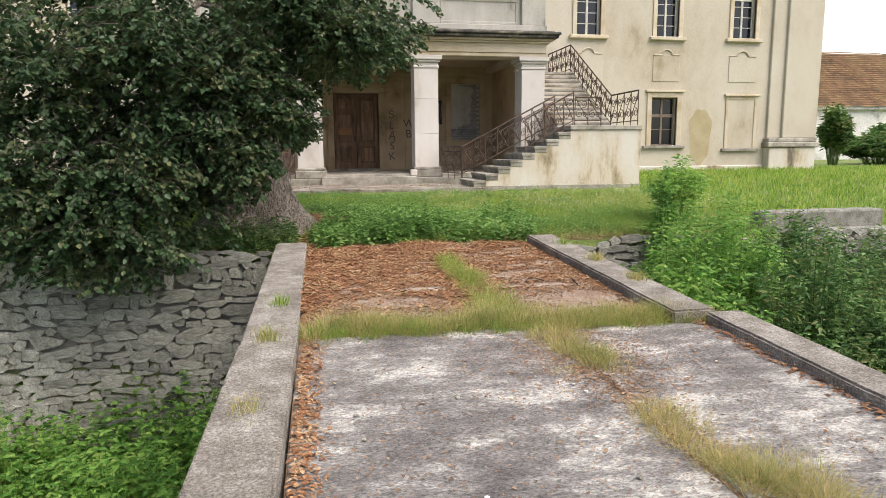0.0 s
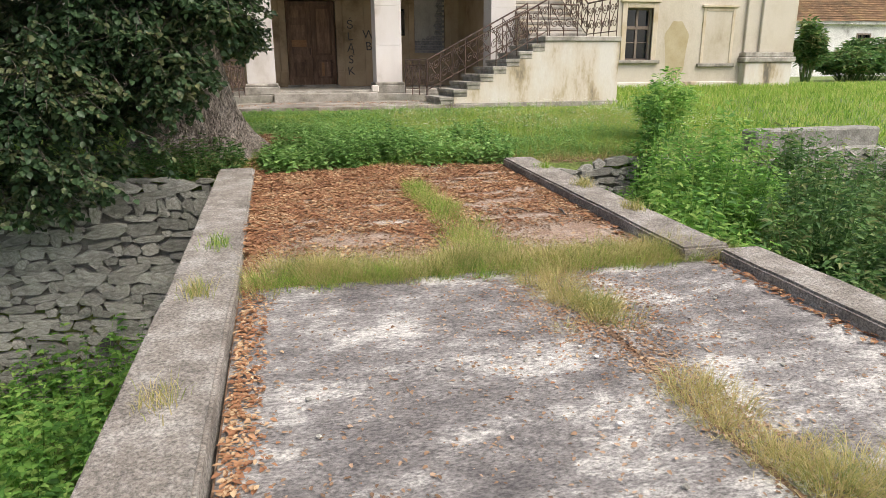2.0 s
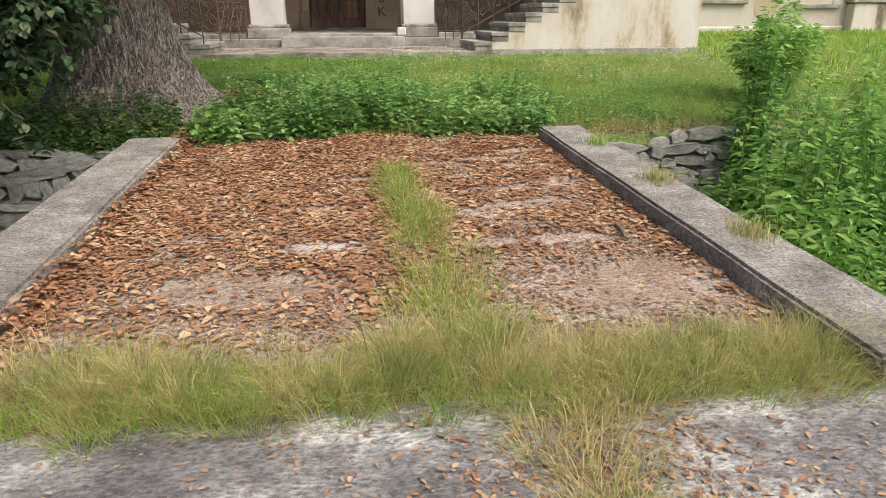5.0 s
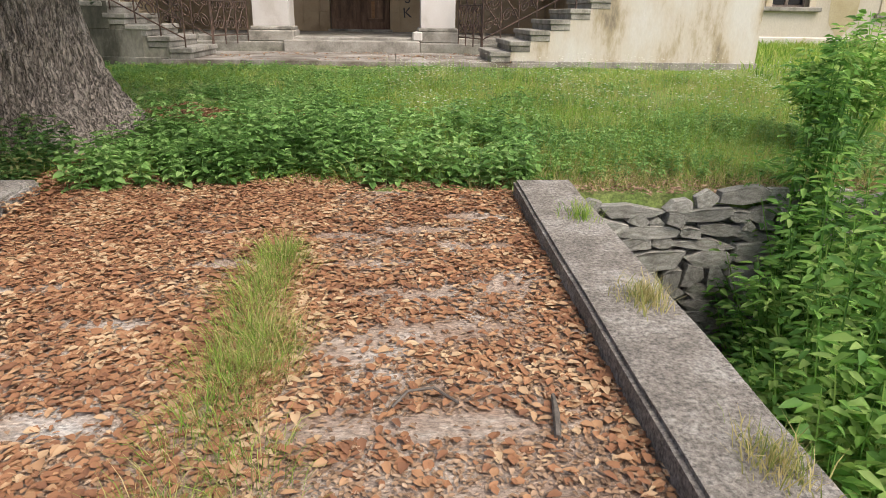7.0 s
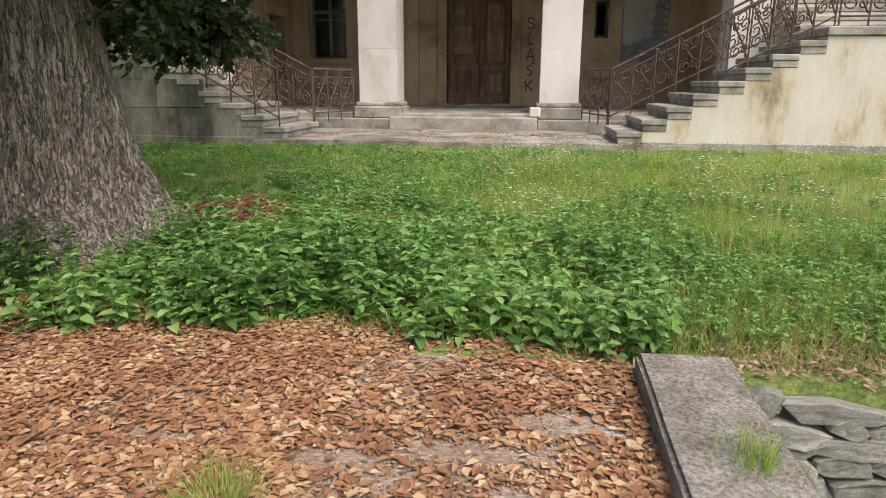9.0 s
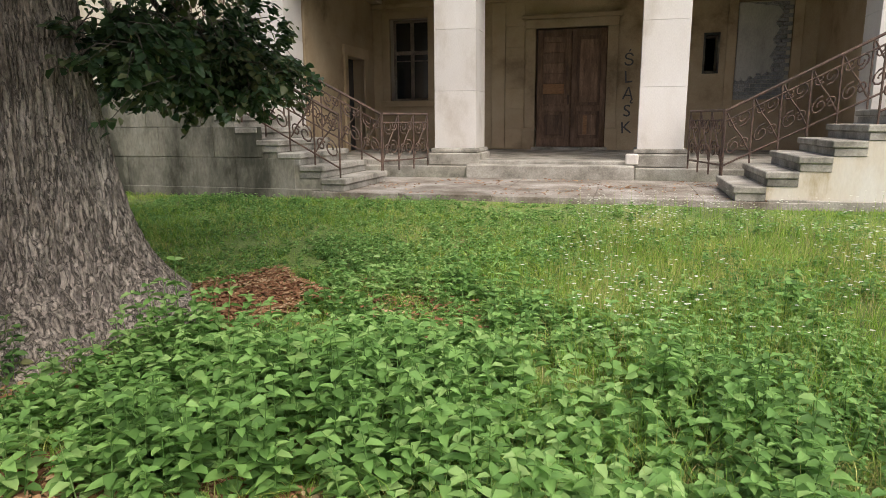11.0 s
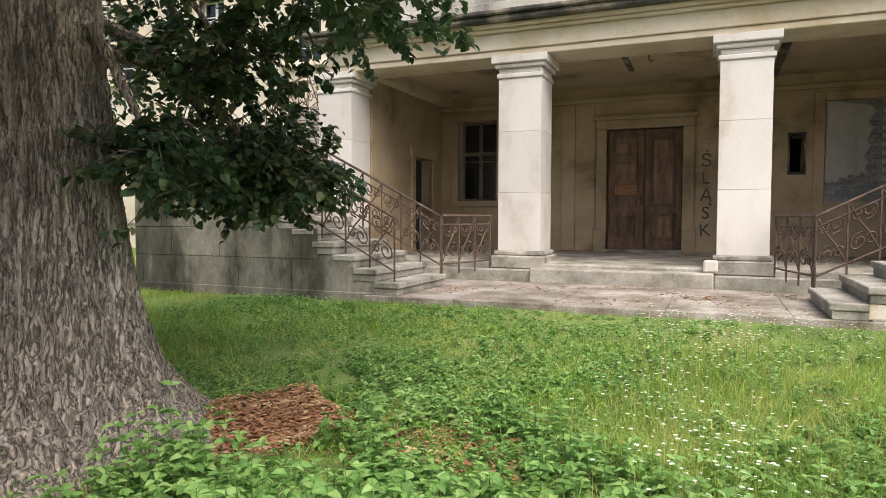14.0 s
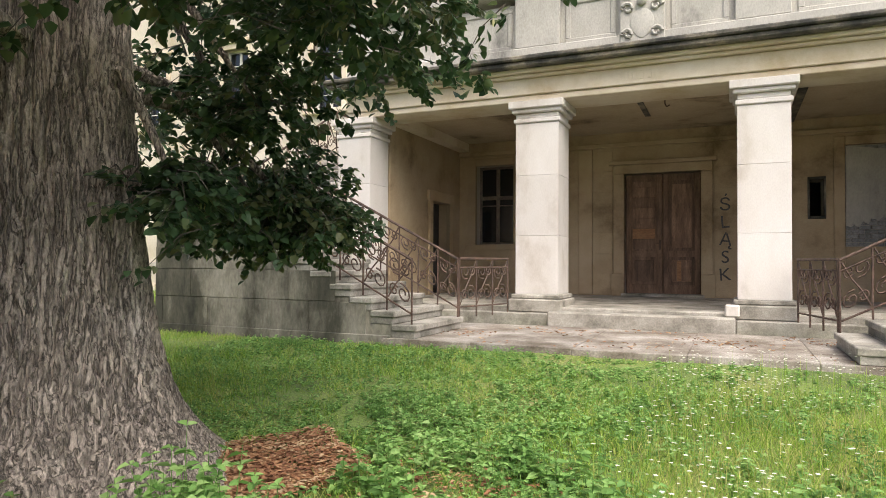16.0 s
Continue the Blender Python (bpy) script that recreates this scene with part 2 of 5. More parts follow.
BRAMBLE = by_island("dull_bramble_leaf", [(0.04, 0.10, 0.026), (0.09, 0.19, 0.05), (0.15, 0.26, 0.075), (0.22, 0.23, 0.09)], 0.55, 0.4)
BLADE = by_island("meadow_blade", [(0.12, 0.24, 0.035), (0.22, 0.38, 0.05), (0.33, 0.46, 0.08), (0.5, 0.5, 0.17)], 0.6, 0.45, 1.9)
DRYBLADE = by_island("dry_grass_blade", [(0.18, 0.24, 0.06), (0.34, 0.34, 0.11), (0.48, 0.41, 0.17), (0.58, 0.48, 0.24)], 0.65, 0.4, 2.0)
LITTER = by_island("fallen_leaf", [(0.2, 0.096, 0.052), (0.26, 0.125, 0.064), (0.32, 0.16, 0.08), (0.38, 0.22, 0.115), (0.5, 0.36, 0.215)], 0.85, 0.15, 2.5)
DEBRIS = by_island("crumbled_leaf_debris", [(0.14, 0.086, 0.053), (0.22, 0.138, 0.083), (0.3, 0.195, 0.12), (0.38, 0.27, 0.18)], 0.9, 0.0, 3.0)
DAMP = mat("ochre_damp_stain", [(0.35, 0.285, 0.155), (0.44, 0.38, 0.25)], 1.5, 35, 0.92, 0.1, fine_mix=0.1)
MOSSWALL = mat("mossy_block_wall", [(0.025, 0.025, 0.018), (0.085, 0.08, 0.058), (0.26, 0.24, 0.19), (0.42, 0.39, 0.33)], 0.9, 25, 0.92, 0.3, stops=[0.36, 0.47, 0.57, 0.72], stretch=(1, 1, 0.4), fine_mix=0.2, spread=0.15, detail=10)
TERRACE = mat("dirty_terrace_stone", [(0.12, 0.095, 0.068), (0.24, 0.21, 0.175), (0.38, 0.35, 0.31)], 1.8, 40, 0.92, 0.4, stops=[0.36, 0.5, 0.66], spread=0.1, fine_mix=0.3, detail=10)
PETAL = by_island("white_petal", [(0.65, 0.66, 0.55), (0.8, 0.8, 0.72)], 0.7, 0.2)

# ---- helpers of the scene ----
rng = np.random.default_rng(7)


def empty(name, x=0, y=0, z=0):
    e = new(name)
    e.location = (x, y, z)
    return e


def part(name, bm, material, parent=None, label=""):
    me = bpy.data.meshes.new(name)
    bm.to_mesh(me)
    bm.free()
    me.materials.append(material)
    ob = new(name, me)
    if parent is not None:
        ob.parent = parent
        ob.matrix_parent_inverse = Matrix.Translation(parent.location).inverted() if parent.parent is None else Matrix()
    if label:
        tagged(ob, label)
    return ob


def soup(name, verts, faces, material, parent=None, smooth=False):
    me = bpy.data.meshes.new(name)
    verts = np.asarray(verts, dtype=np.float32).reshape(-1, 3)
    faces = np.asarray(faces, dtype=np.int32)
    me.vertices.add(len(verts))
    me.vertices.foreach_set("co", verts.ravel())
    k = faces.shape[1]
    me.loops.add(faces.size)
    me.loops.foreach_set("vertex_index", faces.ravel())
    me.polygons.add(len(faces))
    me.polygons.foreach_set("loop_start", np.arange(0, faces.size, k, dtype=np.int32))
    me.polygons.foreach_set("loop_total", np.full(len(faces), k, dtype=np.int32))
    me.update(calc_edges=True)
    me.validate()
    me.materials.append(material)
    if smooth:
        me.polygons.foreach_set("use_smooth", np.ones(len(faces), dtype=bool))
    ob = new(name, me)
    if parent is not None:
        ob.parent = parent
        ob.matrix_parent_inverse = Matrix.Translation(parent.location).inverted()
    return ob


def box(x0, x1, y0, y1, z0, z1, bevel=0.0, bm=None):
    own = bmesh.new()
    bmesh.ops.create_cube(own, size=1.0)
    for v in own.verts:
        v.co = ((x0 + x1) / 2 + v.co.x * (x1 - x0), (y0 + y1) / 2 + v.co.y * (y1 - y0), (z0 + z1) / 2 + v.co.z * (z1 - z0))
    if bevel:
        bmesh.ops.bevel(own, geom=list(own.edges), offset=bevel, segments=1, affect="EDGES")
    if bm is None:
        return own
    tmp = bpy.data.meshes.new("tmp")
    own.to_mesh(tmp)
    own.free()
    bm.from_mesh(tmp)
    bpy.data.meshes.remove(tmp)
    return bm


def boxes(rows, bevel=0.0):
    bm = bmesh.new()
    for r in rows:
        box(*r, bevel, bm)
    return bm


def wall_with_holes(x0, x1, y0, y1, z0, z1, holes):
    """A wall along x with rectangular openings (x0, x1, z0, z1) through it."""
    xs = sorted({x0, x1, *[h[0] for h in holes], *[h[1] for h in holes]})
    zs = sorted({z0, z1, *[h[2] for h in holes], *[h[3] for h in holes]})
    bm = bmesh.new()
    grid = {}
    solid = {}
    for i in range(len(xs) - 1):
        for j in range(len(zs) - 1):
            cx, cz = (xs[i] + xs[i + 1]) / 2, (zs[j] + zs[j + 1]) / 2
            solid[i, j] = not any(h[0] < cx < h[1] and h[2] < cz < h[3] for h in holes)

    def v(i, j, y):
        key = (i, j, y)
        if key not in grid:
            grid[key] = bm.verts.new((xs[i], y, zs[j]))
        return grid[key]
    for (i, j), s in solid.items():
        if not s:
            continue
        bm.faces.new((v(i, j, y0), v(i + 1, j, y0), v(i + 1, j + 1, y0), v(i, j + 1, y0)))
        bm.faces.new((v(i, j, y1), v(i, j + 1, y1), v(i + 1, j + 1, y1), v(i + 1, j, y1)))
        for di, dj, a, b in ((-1, 0, (i, j), (i, j + 1)), (1, 0, (i + 1, j + 1), (i + 1, j)), (0, -1, (i + 1, j), (i, j)), (0, 1, (i, j + 1), (i + 1, j + 1))):
            if not solid.get((i + di, j + dj), False):
                bm.faces.new((v(*a, y0), v(*b, y0), v(*b, y1), v(*a, y1)))
    bmesh.ops.recalc_face_normals(bm, faces=bm.faces)
    return bm


def tube(points, radii, sides=6, bm=None, cap=True):
    """A round bar through points."""
    bm = bm or bmesh.new()
    pts = [Vector(p) for p in points]
    if not hasattr(radii, "__len__"):
        radii = [radii] * len(pts)
    radii = [float(r) for r in radii]
    rings = []
    for i, p in enumerate(pts):
        d = (pts[min(i + 1, len(pts) - 1)] - pts[max(i - 1, 0)]).normalized()
        up = Vector((0, 0, 1)) if abs(d.z) < 0.9 else Vector((1, 0, 0))
        a = d.cross(up).normalized()
        b = d.cross(a)
        rings.append([bm.verts.new(p + radii[i] * (math.cos(2 * math.pi * k / sides) * a + math.sin(2 * math.pi * k / sides) * b)) for k in range(sides)])
    for r, s in zip(rings, rings[1:]):
        for k in range(sides):
            bm.faces.new((r[k], r[(k + 1) % sides], s[(k + 1) % sides], s[k]))
    if cap:
        bm.faces.new(rings[0][::-1])
        bm.faces.new(rings[-1])
    return bm


def ground_z(x, y):
    if y >= 6.25:
        return 0.42 + 0.065 * min(y - 6.25, 6.8) + 0.022 * max(0.0, min(y - 13, 8))
    if y > -9:
        return -2.5
    return -0.1


DECK = lambda y: 0.2 + 0.037 * y


def leaf_cloud(name, base, way, normal, length, width, material, parent=None, fold=0.25):
    """Many leaves at once, four triangles each. base, way (unit), normal (about unit): arrays n x 3; length, width: n."""
    n = len(base)
    side = np.cross(way, normal)
    side /= np.linalg.norm(side, axis=1)[:, None] + 1e-9
    nn = np.cross(side, way)
    L, W = length[:, None], width[:, None]
    v = np.stack([
        base,
        base + way * L * 0.3 + side * W * 0.5 + nn * W * fold,
        base + way * L * 0.7 + side * W * 0.36 + nn * W * fold * 0.6 - nn * L * 0.05,
        base + way * L - nn * L * 0.15,
        base + way * L * 0.7 - side * W * 0.36 + nn * W * fold * 0.6 - nn * L * 0.05,
        base + way * L * 0.3 - side * W * 0.5 + nn * W * fold,
    ], axis=1)
    f = np.array([[0, 1, 2, 3], [0, 3, 4, 5]])
    faces = (np.arange(n) * 6)[:, None, None] + f[None]
    return soup(name, v.reshape(-1, 3), faces.reshape(-1, 4), material, parent)


def unit(a):
    return a / (np.linalg.norm(a, axis=1)[:, None] + 1e-9)


def blades(name, x, y, z, height, width, lean, material, parent=None, away=None):
    """Grass blades, two faces each, bent."""
    n = len(x)
    a = rng.uniform(0, 2 * np.pi, n) if away is None else away + rng.normal(size=n) * 0.5
    b = rng.uniform(0, 2 * np.pi, n)
    d = np.stack([np.cos(a), np.sin(a), np.zeros(n)], 1)
    s = np.stack([np.cos(b), np.sin(b), np.zeros(n)], 1) * (width / 2)[:, None]
    p = np.stack([x, y, z], 1)
    up = np.zeros((n, 3))
    up[:, 2] = height
    bend = d * (lean * height)[:, None]
    m = p + up * 0.55 + bend * 0.35
    t = p + up * (1 - 0.25 * lean[:, None]) + bend
    v = np.stack([p - s, p + s, m + s * 0.8, m - s * 0.8, t], 1).reshape(-1, 3)
    k = np.arange(n) * 5
    f = np.concatenate([np.stack([k, k + 1, k + 2], 1), np.stack([k, k + 2, k + 3], 1), np.stack([k + 3, k + 2, k + 4], 1)])
    return soup(name, v, f, material, parent)


def gz(x, y):
    return 0.42 + 0.065 * np.clip(y - 6.25, 0, 6.8) + 0.022 * np.clip(y - 13, 0, 8)

# ---- ground ----
xs = sorted(set([-400, -120, -60, -30] + [round(-16 + i * 0.5, 2) for i in range(77)] + [26, 32, 40, 60, 120, 400]))
ys = sorted(set([-400, -100, -40, -20, -9.5, -9.0, -8.9] + [round(-8 + i * 0.5, 2) for i in range(28)] + [6.2, 6.28] + [round(6.5 + i * 0.5, 2) for i in range(34)] + [26, 32, 45, 70, 120, 400]))
gv, gf = [], []
for j, y in enumerate(ys):
    for i, x in enumerate(xs):
        bumpy = 0.05 * noise.noise(Vector((x * 0.6, y * 0.6, 0.3))) if -16 < x < 24 and -9 < y < 24 else 0
        z = ground_z(x, y if y != 6.2 else 6.0) + bumpy
        if -8 < y < 6.22 and abs(x) > 2.0:
            z += 0.25 * noise.noise(Vector((x * 0.35, y * 0.35, 2.0)))
        gv.append((x, y, z))
        if i and j:
            k = j * len(xs) + i
            gf.append((k - len(xs) - 1, k - len(xs), k, k - 1))
ground = tagged(soup("ground", gv, gf, GROUND, smooth=True), "uneven grassy ground with a sunken dry moat", "ground", kind="structure")

# ---- bridge over the moat ----
KL0, KL1, KR0, KR1 = -2.02, -1.57, 1.92, 2.36
JOINT = 1.7


def sloped(x0, x1, y0, y1, depth, lift=0.0, bevel=0.012, wobble=0.0, cuts=0, skew=0.0):
    bm = box(x0, x1, y0, y1, -depth, lift, 0)
    if cuts:
        long_edges = [e for e in bm.edges if abs(e.verts[0].co.y - e.verts[1].co.y) > 0.1]
        bmesh.ops.subdivide_edges(bm, edges=long_edges, cuts=cuts, use_grid_fill=True)
    if bevel:
        sharp = [e for e in bm.edges if len(e.link_faces) == 2 and e.calc_face_angle() > 0.5]
        bmesh.ops.bevel(bm, geom=sharp, offset=bevel, segments=2, affect="EDGES")
    for v in bm.verts:
        w = wobble * noise.noise(Vector((v.co.x * 3, v.co.y * 2.2, v.co.z * 4)))
        v.co.z += DECK(v.co.y) + w
        v.co.x += w * 0.8 + skew * (v.co.y - 1.45)
    return bm


bridge = tagged(empty("bridge"), "old concrete bridge with low side kerbs over a dry moat", "bridge", kind="structure")
part("bridge_body", boxes([(KL0 + 0.06, KR1 + 0.25, -9.2, 6.24, -2.7, -0.32)]), RUBBLE, bridge)
part("side_wall", sloped(KL0 + 0.05, KL1 - 0.04, -9.1, 6.22, 0.62, -0.06, 0), CONCRETE, bridge)
part("side_wall", sloped(KR0 + 0.05, KR1 - 0.04, -9.1, 6.22, 0.62, -0.06, 0), CONCRETE, bridge)
for x0, x1, y0, y1 in ((KL1 + 0.004, 0.69, -9.1, 1.86), (0.725, 2.36, -9.1, 1.78), (KL1 + 0.004, 0.47, 2.18, 6.3), (0.52, KR0 - 0.004, 2.1, 6.3)):
    part("deck_slab", sloped(x0, x1, y0, y1, 0.25, 0.0, 0.008, 0.012, 30), SOILED if y0 > 0 else CONCRETE, bridge, "lichen-blotched concrete deck slab")
part("joint_soil", sloped(KL1, 2.3, -9.1, 6.3, 0.25, -0.008, 0), SOIL, bridge, "brown soil in the slab joints")
for y0, y1 in ((-9.1, -4.2), (-4.19, 1.45), (1.47, 6.25)):
    part("kerb", sloped(KL0, KL1, y0, y1, 0.2, 0.14 if y0 < 1 else 0.115, 0.02, 0.006, 24, 0.011 if y0 < 1 else 0.0), KERB, bridge, "pebbly concrete kerb with lichen")
for y0, y1, dx, dz in ((-9.1, -3.4, 0.32, -0.02), (-3.39, 1.68, 0.32, -0.02), (1.7, 6.22, 0.0, 0.0)):
    part("kerb", sloped(KR0 + dx, KR1 + dx * 0.8, y0, y1, 0.2, 0.12 + dz, 0.02, 0.006, 24), KERB, bridge, "pebbly concrete kerb with lichen")

# ---- castle ----
F = 20.5
G = 0.95
castle = tagged(empty("manor_house", 0, F, 0), "abandoned cream stucco manor house with stained walls", "house", kind="structure")
RW = [(11.6, 12.68, 2.06, 3.93)]
UW = [(8.41, 9.37), (11.69, 12.62), (14.97, 15.95)]
holes = []
for s in (1, -1):
    for a, b, c, d in RW:
        holes.append((a, b, c, d) if s > 0 else (-b, -a, c, d))
    for a, b in UW:
        holes.append((a, b, 6.24, 8.35) if s > 0 else (-b, -a, 6.24, 8.35))
holes += [(-0.79, 0.83, 1.24, 4.0), (2.9, 3.15, 2.96, 3.7), (-4.4, -3.42, 2.42, 4.37), (-0.9, 0.95, 5.2, 8.0)]
front = part("wall_south", wall_with_holes(-18.85, 18.85, F, F + 0.5, 0.3, 11.6, holes), STUCCO, castle)
part("wall_east", box(18.35, 18.85, F + 0.5, 36, 0.3, 11.6), STUCCO, castle)
part("wall_west", box(-18.85, -18.35, F + 0.5, 36, 0.3, 11.6), STUCCO, castle)
part("wall_north", box(-18.85, 18.85, 36, 36.5, 0.3, 11.6), STUCCO, castle)
# wall and floors behind the openings, room darkness painted into their colour
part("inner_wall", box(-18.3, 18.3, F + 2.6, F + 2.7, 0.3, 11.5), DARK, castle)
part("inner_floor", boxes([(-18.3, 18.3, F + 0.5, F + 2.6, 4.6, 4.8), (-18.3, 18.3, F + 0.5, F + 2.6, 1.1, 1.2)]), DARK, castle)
part("eaves_cornice", boxes([(-19.5, 19.5, F - 0.4, F + 0.5, 11.6, 11.9), (-19.3, 19.3, F - 0.2, F + 0.5, 11.4, 11.6)], 0.02), SANDSTONE, castle)
rb = bmesh.new()
rv = [rb.verts.new(c) for c in ((-19.7, F - 0.6, 11.9), (19.7, F - 0.6, 11.9), (19.7, 37, 11.9), (-19.7, 37, 11.9), (-13, 28.5, 16.5), (13, 28.5, 16.5))]
for f in ((0, 1, 5, 4), (1, 2, 5), (2, 3, 4, 5), (3, 0, 4), (3, 2, 1, 0)):
    rb.faces.new([rv[i] for i in f])
part("roof", rb, ROOF, castle)


def moulding(x0, x1, z0, z1, w, d, name="architrave", top=True, material=SANDSTONE):
    rows = [(x0 - w, x0, F - d, F + 0.1, z0, z1 + w), (x1, x1 + w, F - d, F + 0.1, z0, z1 + w), (x0, x1, F - d, F + 0.1, z1, z1 + w)]
    if top:
        rows.append((x0 - w - 0.08, x1 + w + 0.08, F - d - 0.07, F + 0.1, z1 + w, z1 + w + 0.09))
    return part(name, boxes(rows, 0.012), material, castle)


def window(x0, x1, z0, z1, cols, rows, frame_mat, label, boards=False, transom=0.0):
    w = tagged(empty("window", (x0 + x1) / 2, F + 0.2, z0), label, "window", "windows of the manor house", "structure")
    y = F + 0.2
    t = 0.055
    part("window_frame", boxes([(x0, x0 + t, y, y + 0.07, z0, z1), (x1 - t, x1, y, y + 0.07, z0, z1), (x0 + t, x1 - t, y, y + 0.07, z0, z0 + t), (x0 + t, x1 - t, y, y + 0.07, z1 - t, z1)], 0.006), frame_mat, w)
    cx = (x0 + x1) / 2
    part("mullion", box(cx - 0.045, cx + 0.045, y - 0.01, y + 0.06, z0 + t, z1 - t, 0.006), frame_mat, w)
    if transom:
        zt = z0 + (z1 - z0) * transom
        part("transom", box(x0 + t, x1 - t, y - 0.02, y + 0.055, zt - 0.045, zt + 0.045, 0.006), frame_mat, w)
    for c in range(cols):
        for r in range(rows):
            a, b = x0 + t + (x1 - x0 - 2 * t) * c / cols, x0 + t + (x1 - x0 - 2 * t) * (c + 1) / cols
            p, q = z0 + t + (z1 - z0 - 2 * t) * r / rows, z0 + t + (z1 - z0 - 2 * t) * (r + 1) / rows
            part("pane", box(a + 0.012, b - 0.012, y + 0.028, y + 0.034, p + 0.012, q - 0.012), GLASS, w)
            if r:
                part("glazing_bar", box(a, b, y + 0.012, y + 0.05, p - 0.014, p + 0.014), frame_mat, w)
    if boards:
        part("blind", box(x0 + 0.02, x1 - 0.02, y + 0.12, y + 0.14, z0, z1), CURTAIN, w, "faded reddish boards behind the glass")
    return w


for s in (1, -1):
    for a, b, c, d in RW:
        x0, x1 = (a, b) if s > 0 else (-b, -a)
        window(x0, x1, c, d, 2, 3, GREYPAINT, "brown wooden casement window with dusty panes", True, 0.62)
        moulding(x0, x1, c, d, 0.2, 0.05)
        part("window_sill", box(x0 - 0.35, x1 + 0.35, F - 0.14, F + 0.19, c - 0.12, c, 0.015), STEP, castle)
    for i, (a, b) in enumerate(UW):
        x0, x1 = (a, b) if s > 0 else (-b, -a)
        window(x0, x1, 6.24, 8.35, 2, 5, WHITEPAINT, "tall white-painted window with small panes", i == 0, 0.72)
        moulding(x0, x1, 6.24, 8.35, 0.17, 0.05)
        part("window_sill", box(x0 - 0.3, x1 + 0.3, F - 0.15, F + 0.19, 6.1, 6.24, 0.02), SANDSTONE, castle)
        part("apron_panel", box(x0 - 0.1, x1 + 0.1, F - 0.025, F + 0.05, 4.55, 5.55, 0.01), STUCCO, castle)
        arc = [((x0 + x1) / 2 + 0.24 * math.cos(q), F - 0.03, 5.56 + 0.2 * math.sin(q)) for q in np.linspace(0, math.pi, 9)]
        arc = [(x0 - 0.1, F - 0.03, 5.56)] + [(arc[-1][0], F - 0.03, 5.56)] + arc[::-1] + [(x1 + 0.1, F - 0.03, 5.56)]
        part("apron_arch", tube(arc, 0.025, 5), SANDSTONE, castle)
    x0, x1 = (14.95, 16.1) if s > 0 else (-16.1, -14.95)
    part("blind_window_panel", box(x0, x1, F - 0.012, F + 0.05, 1.93, 3.86), STUCCO, castle)
    moulding(x0, x1, 1.93, 3.86, 0.13, 0.04)
    part("window_sill", box(x0 - 0.25, x1 + 0.25, F - 0.12, F + 0.05, 1.8, 1.925, 0.015), STEP, castle)
    # corner pilasters
    a, b = (16.7, 18.7) if s > 0 else (-18.7, -16.7)
    e, g = (17.3, 18.87) if s > 0 else (-18.87, -17.3)
    part("corner_pilaster", boxes([(a, b, F - 0.12, F + 0.05, 2.33, 11.4), (e, g, F - 0.24, F + 0.05, 2.33, 11.4)], 0.02), STUCCO, castle)
    part("pilaster_ledge", boxes([(a - 0.1, b + 0.14, F - 0.36, F + 0.05, 2.16, 2.33), (a - 0.16, b + 0.2, F - 0.44, F + 0.05, 1.954, 2.16)], 0.03), STEP, castle, "dark weathered ledge of the pilaster base")
    part("pilaster_base", boxes([(a - 0.05, b + 0.1, F - 0.36, F + 0.05, 0.5, 1.95)], 0.03), STUCCO_OLD, castle)
    lo, hi = (5.7, 16.6) if s > 0 else (-16.6, -5.7)
    part("plinth", box(lo, hi, F - 0.06, F + 0.05, 0.5, 1.25, 0.03), STUCCO_OLD, castle)

sv = bmesh.new()
ring = [sv.verts.new((13.75 + 0.5 * math.cos(a) * (1 + 0.08 * math.sin(5 * a)), F - 0.005, 2.75 + (0.75 if math.sin(a) > 0 else 1.5) * math.sin(a) * (1 + 0.05 * math.sin(7 * a)))) for a in np.linspace(0, 2 * math.pi, 40, endpoint=False)]
sv.faces.new(ring)
part("damp_stain", sv, DAMP, castle, "ochre damp stain on the plaster")

# ---- portico ----
AX = 0.13
PY = 16.05
portico = tagged(empty("portico", AX, PY, G), "sandstone entrance portico with square pillars and a balcony", "portico", kind="structure")
FLOOR = 1.24
part("porch_floor", box(-4.95, 5.2, PY - 0.1, F - 0.002, 0.4, FLOOR, 0.015), STEP, portico, "dusty stone porch floor")
part("entrance_step", box(-1.3, 1.5, PY - 0.42, PY - 0.104, 0.5, FLOOR - 0.06, 0.02), STEP, portico)
part("stylobate", box(1.504, 5.2, PY - 0.22, PY - 0.104, 0.5, FLOOR - 0.1, 0.02), STEP, portico)
part("stylobate", box(-4.95, -1.304, PY - 0.22, PY - 0.104, 0.5, FLOOR - 0.1, 0.02), STEP, portico)
for i in range(5):
    part("terrace_slab", box(-2.9 + i * 1.3, -1.606 + i * 1.3, 13.0, PY - 0.43, 0.4, G + 0.006 * (i % 2), 0.007), TERRACE, portico, "broad worn paving slab with dead leaves")


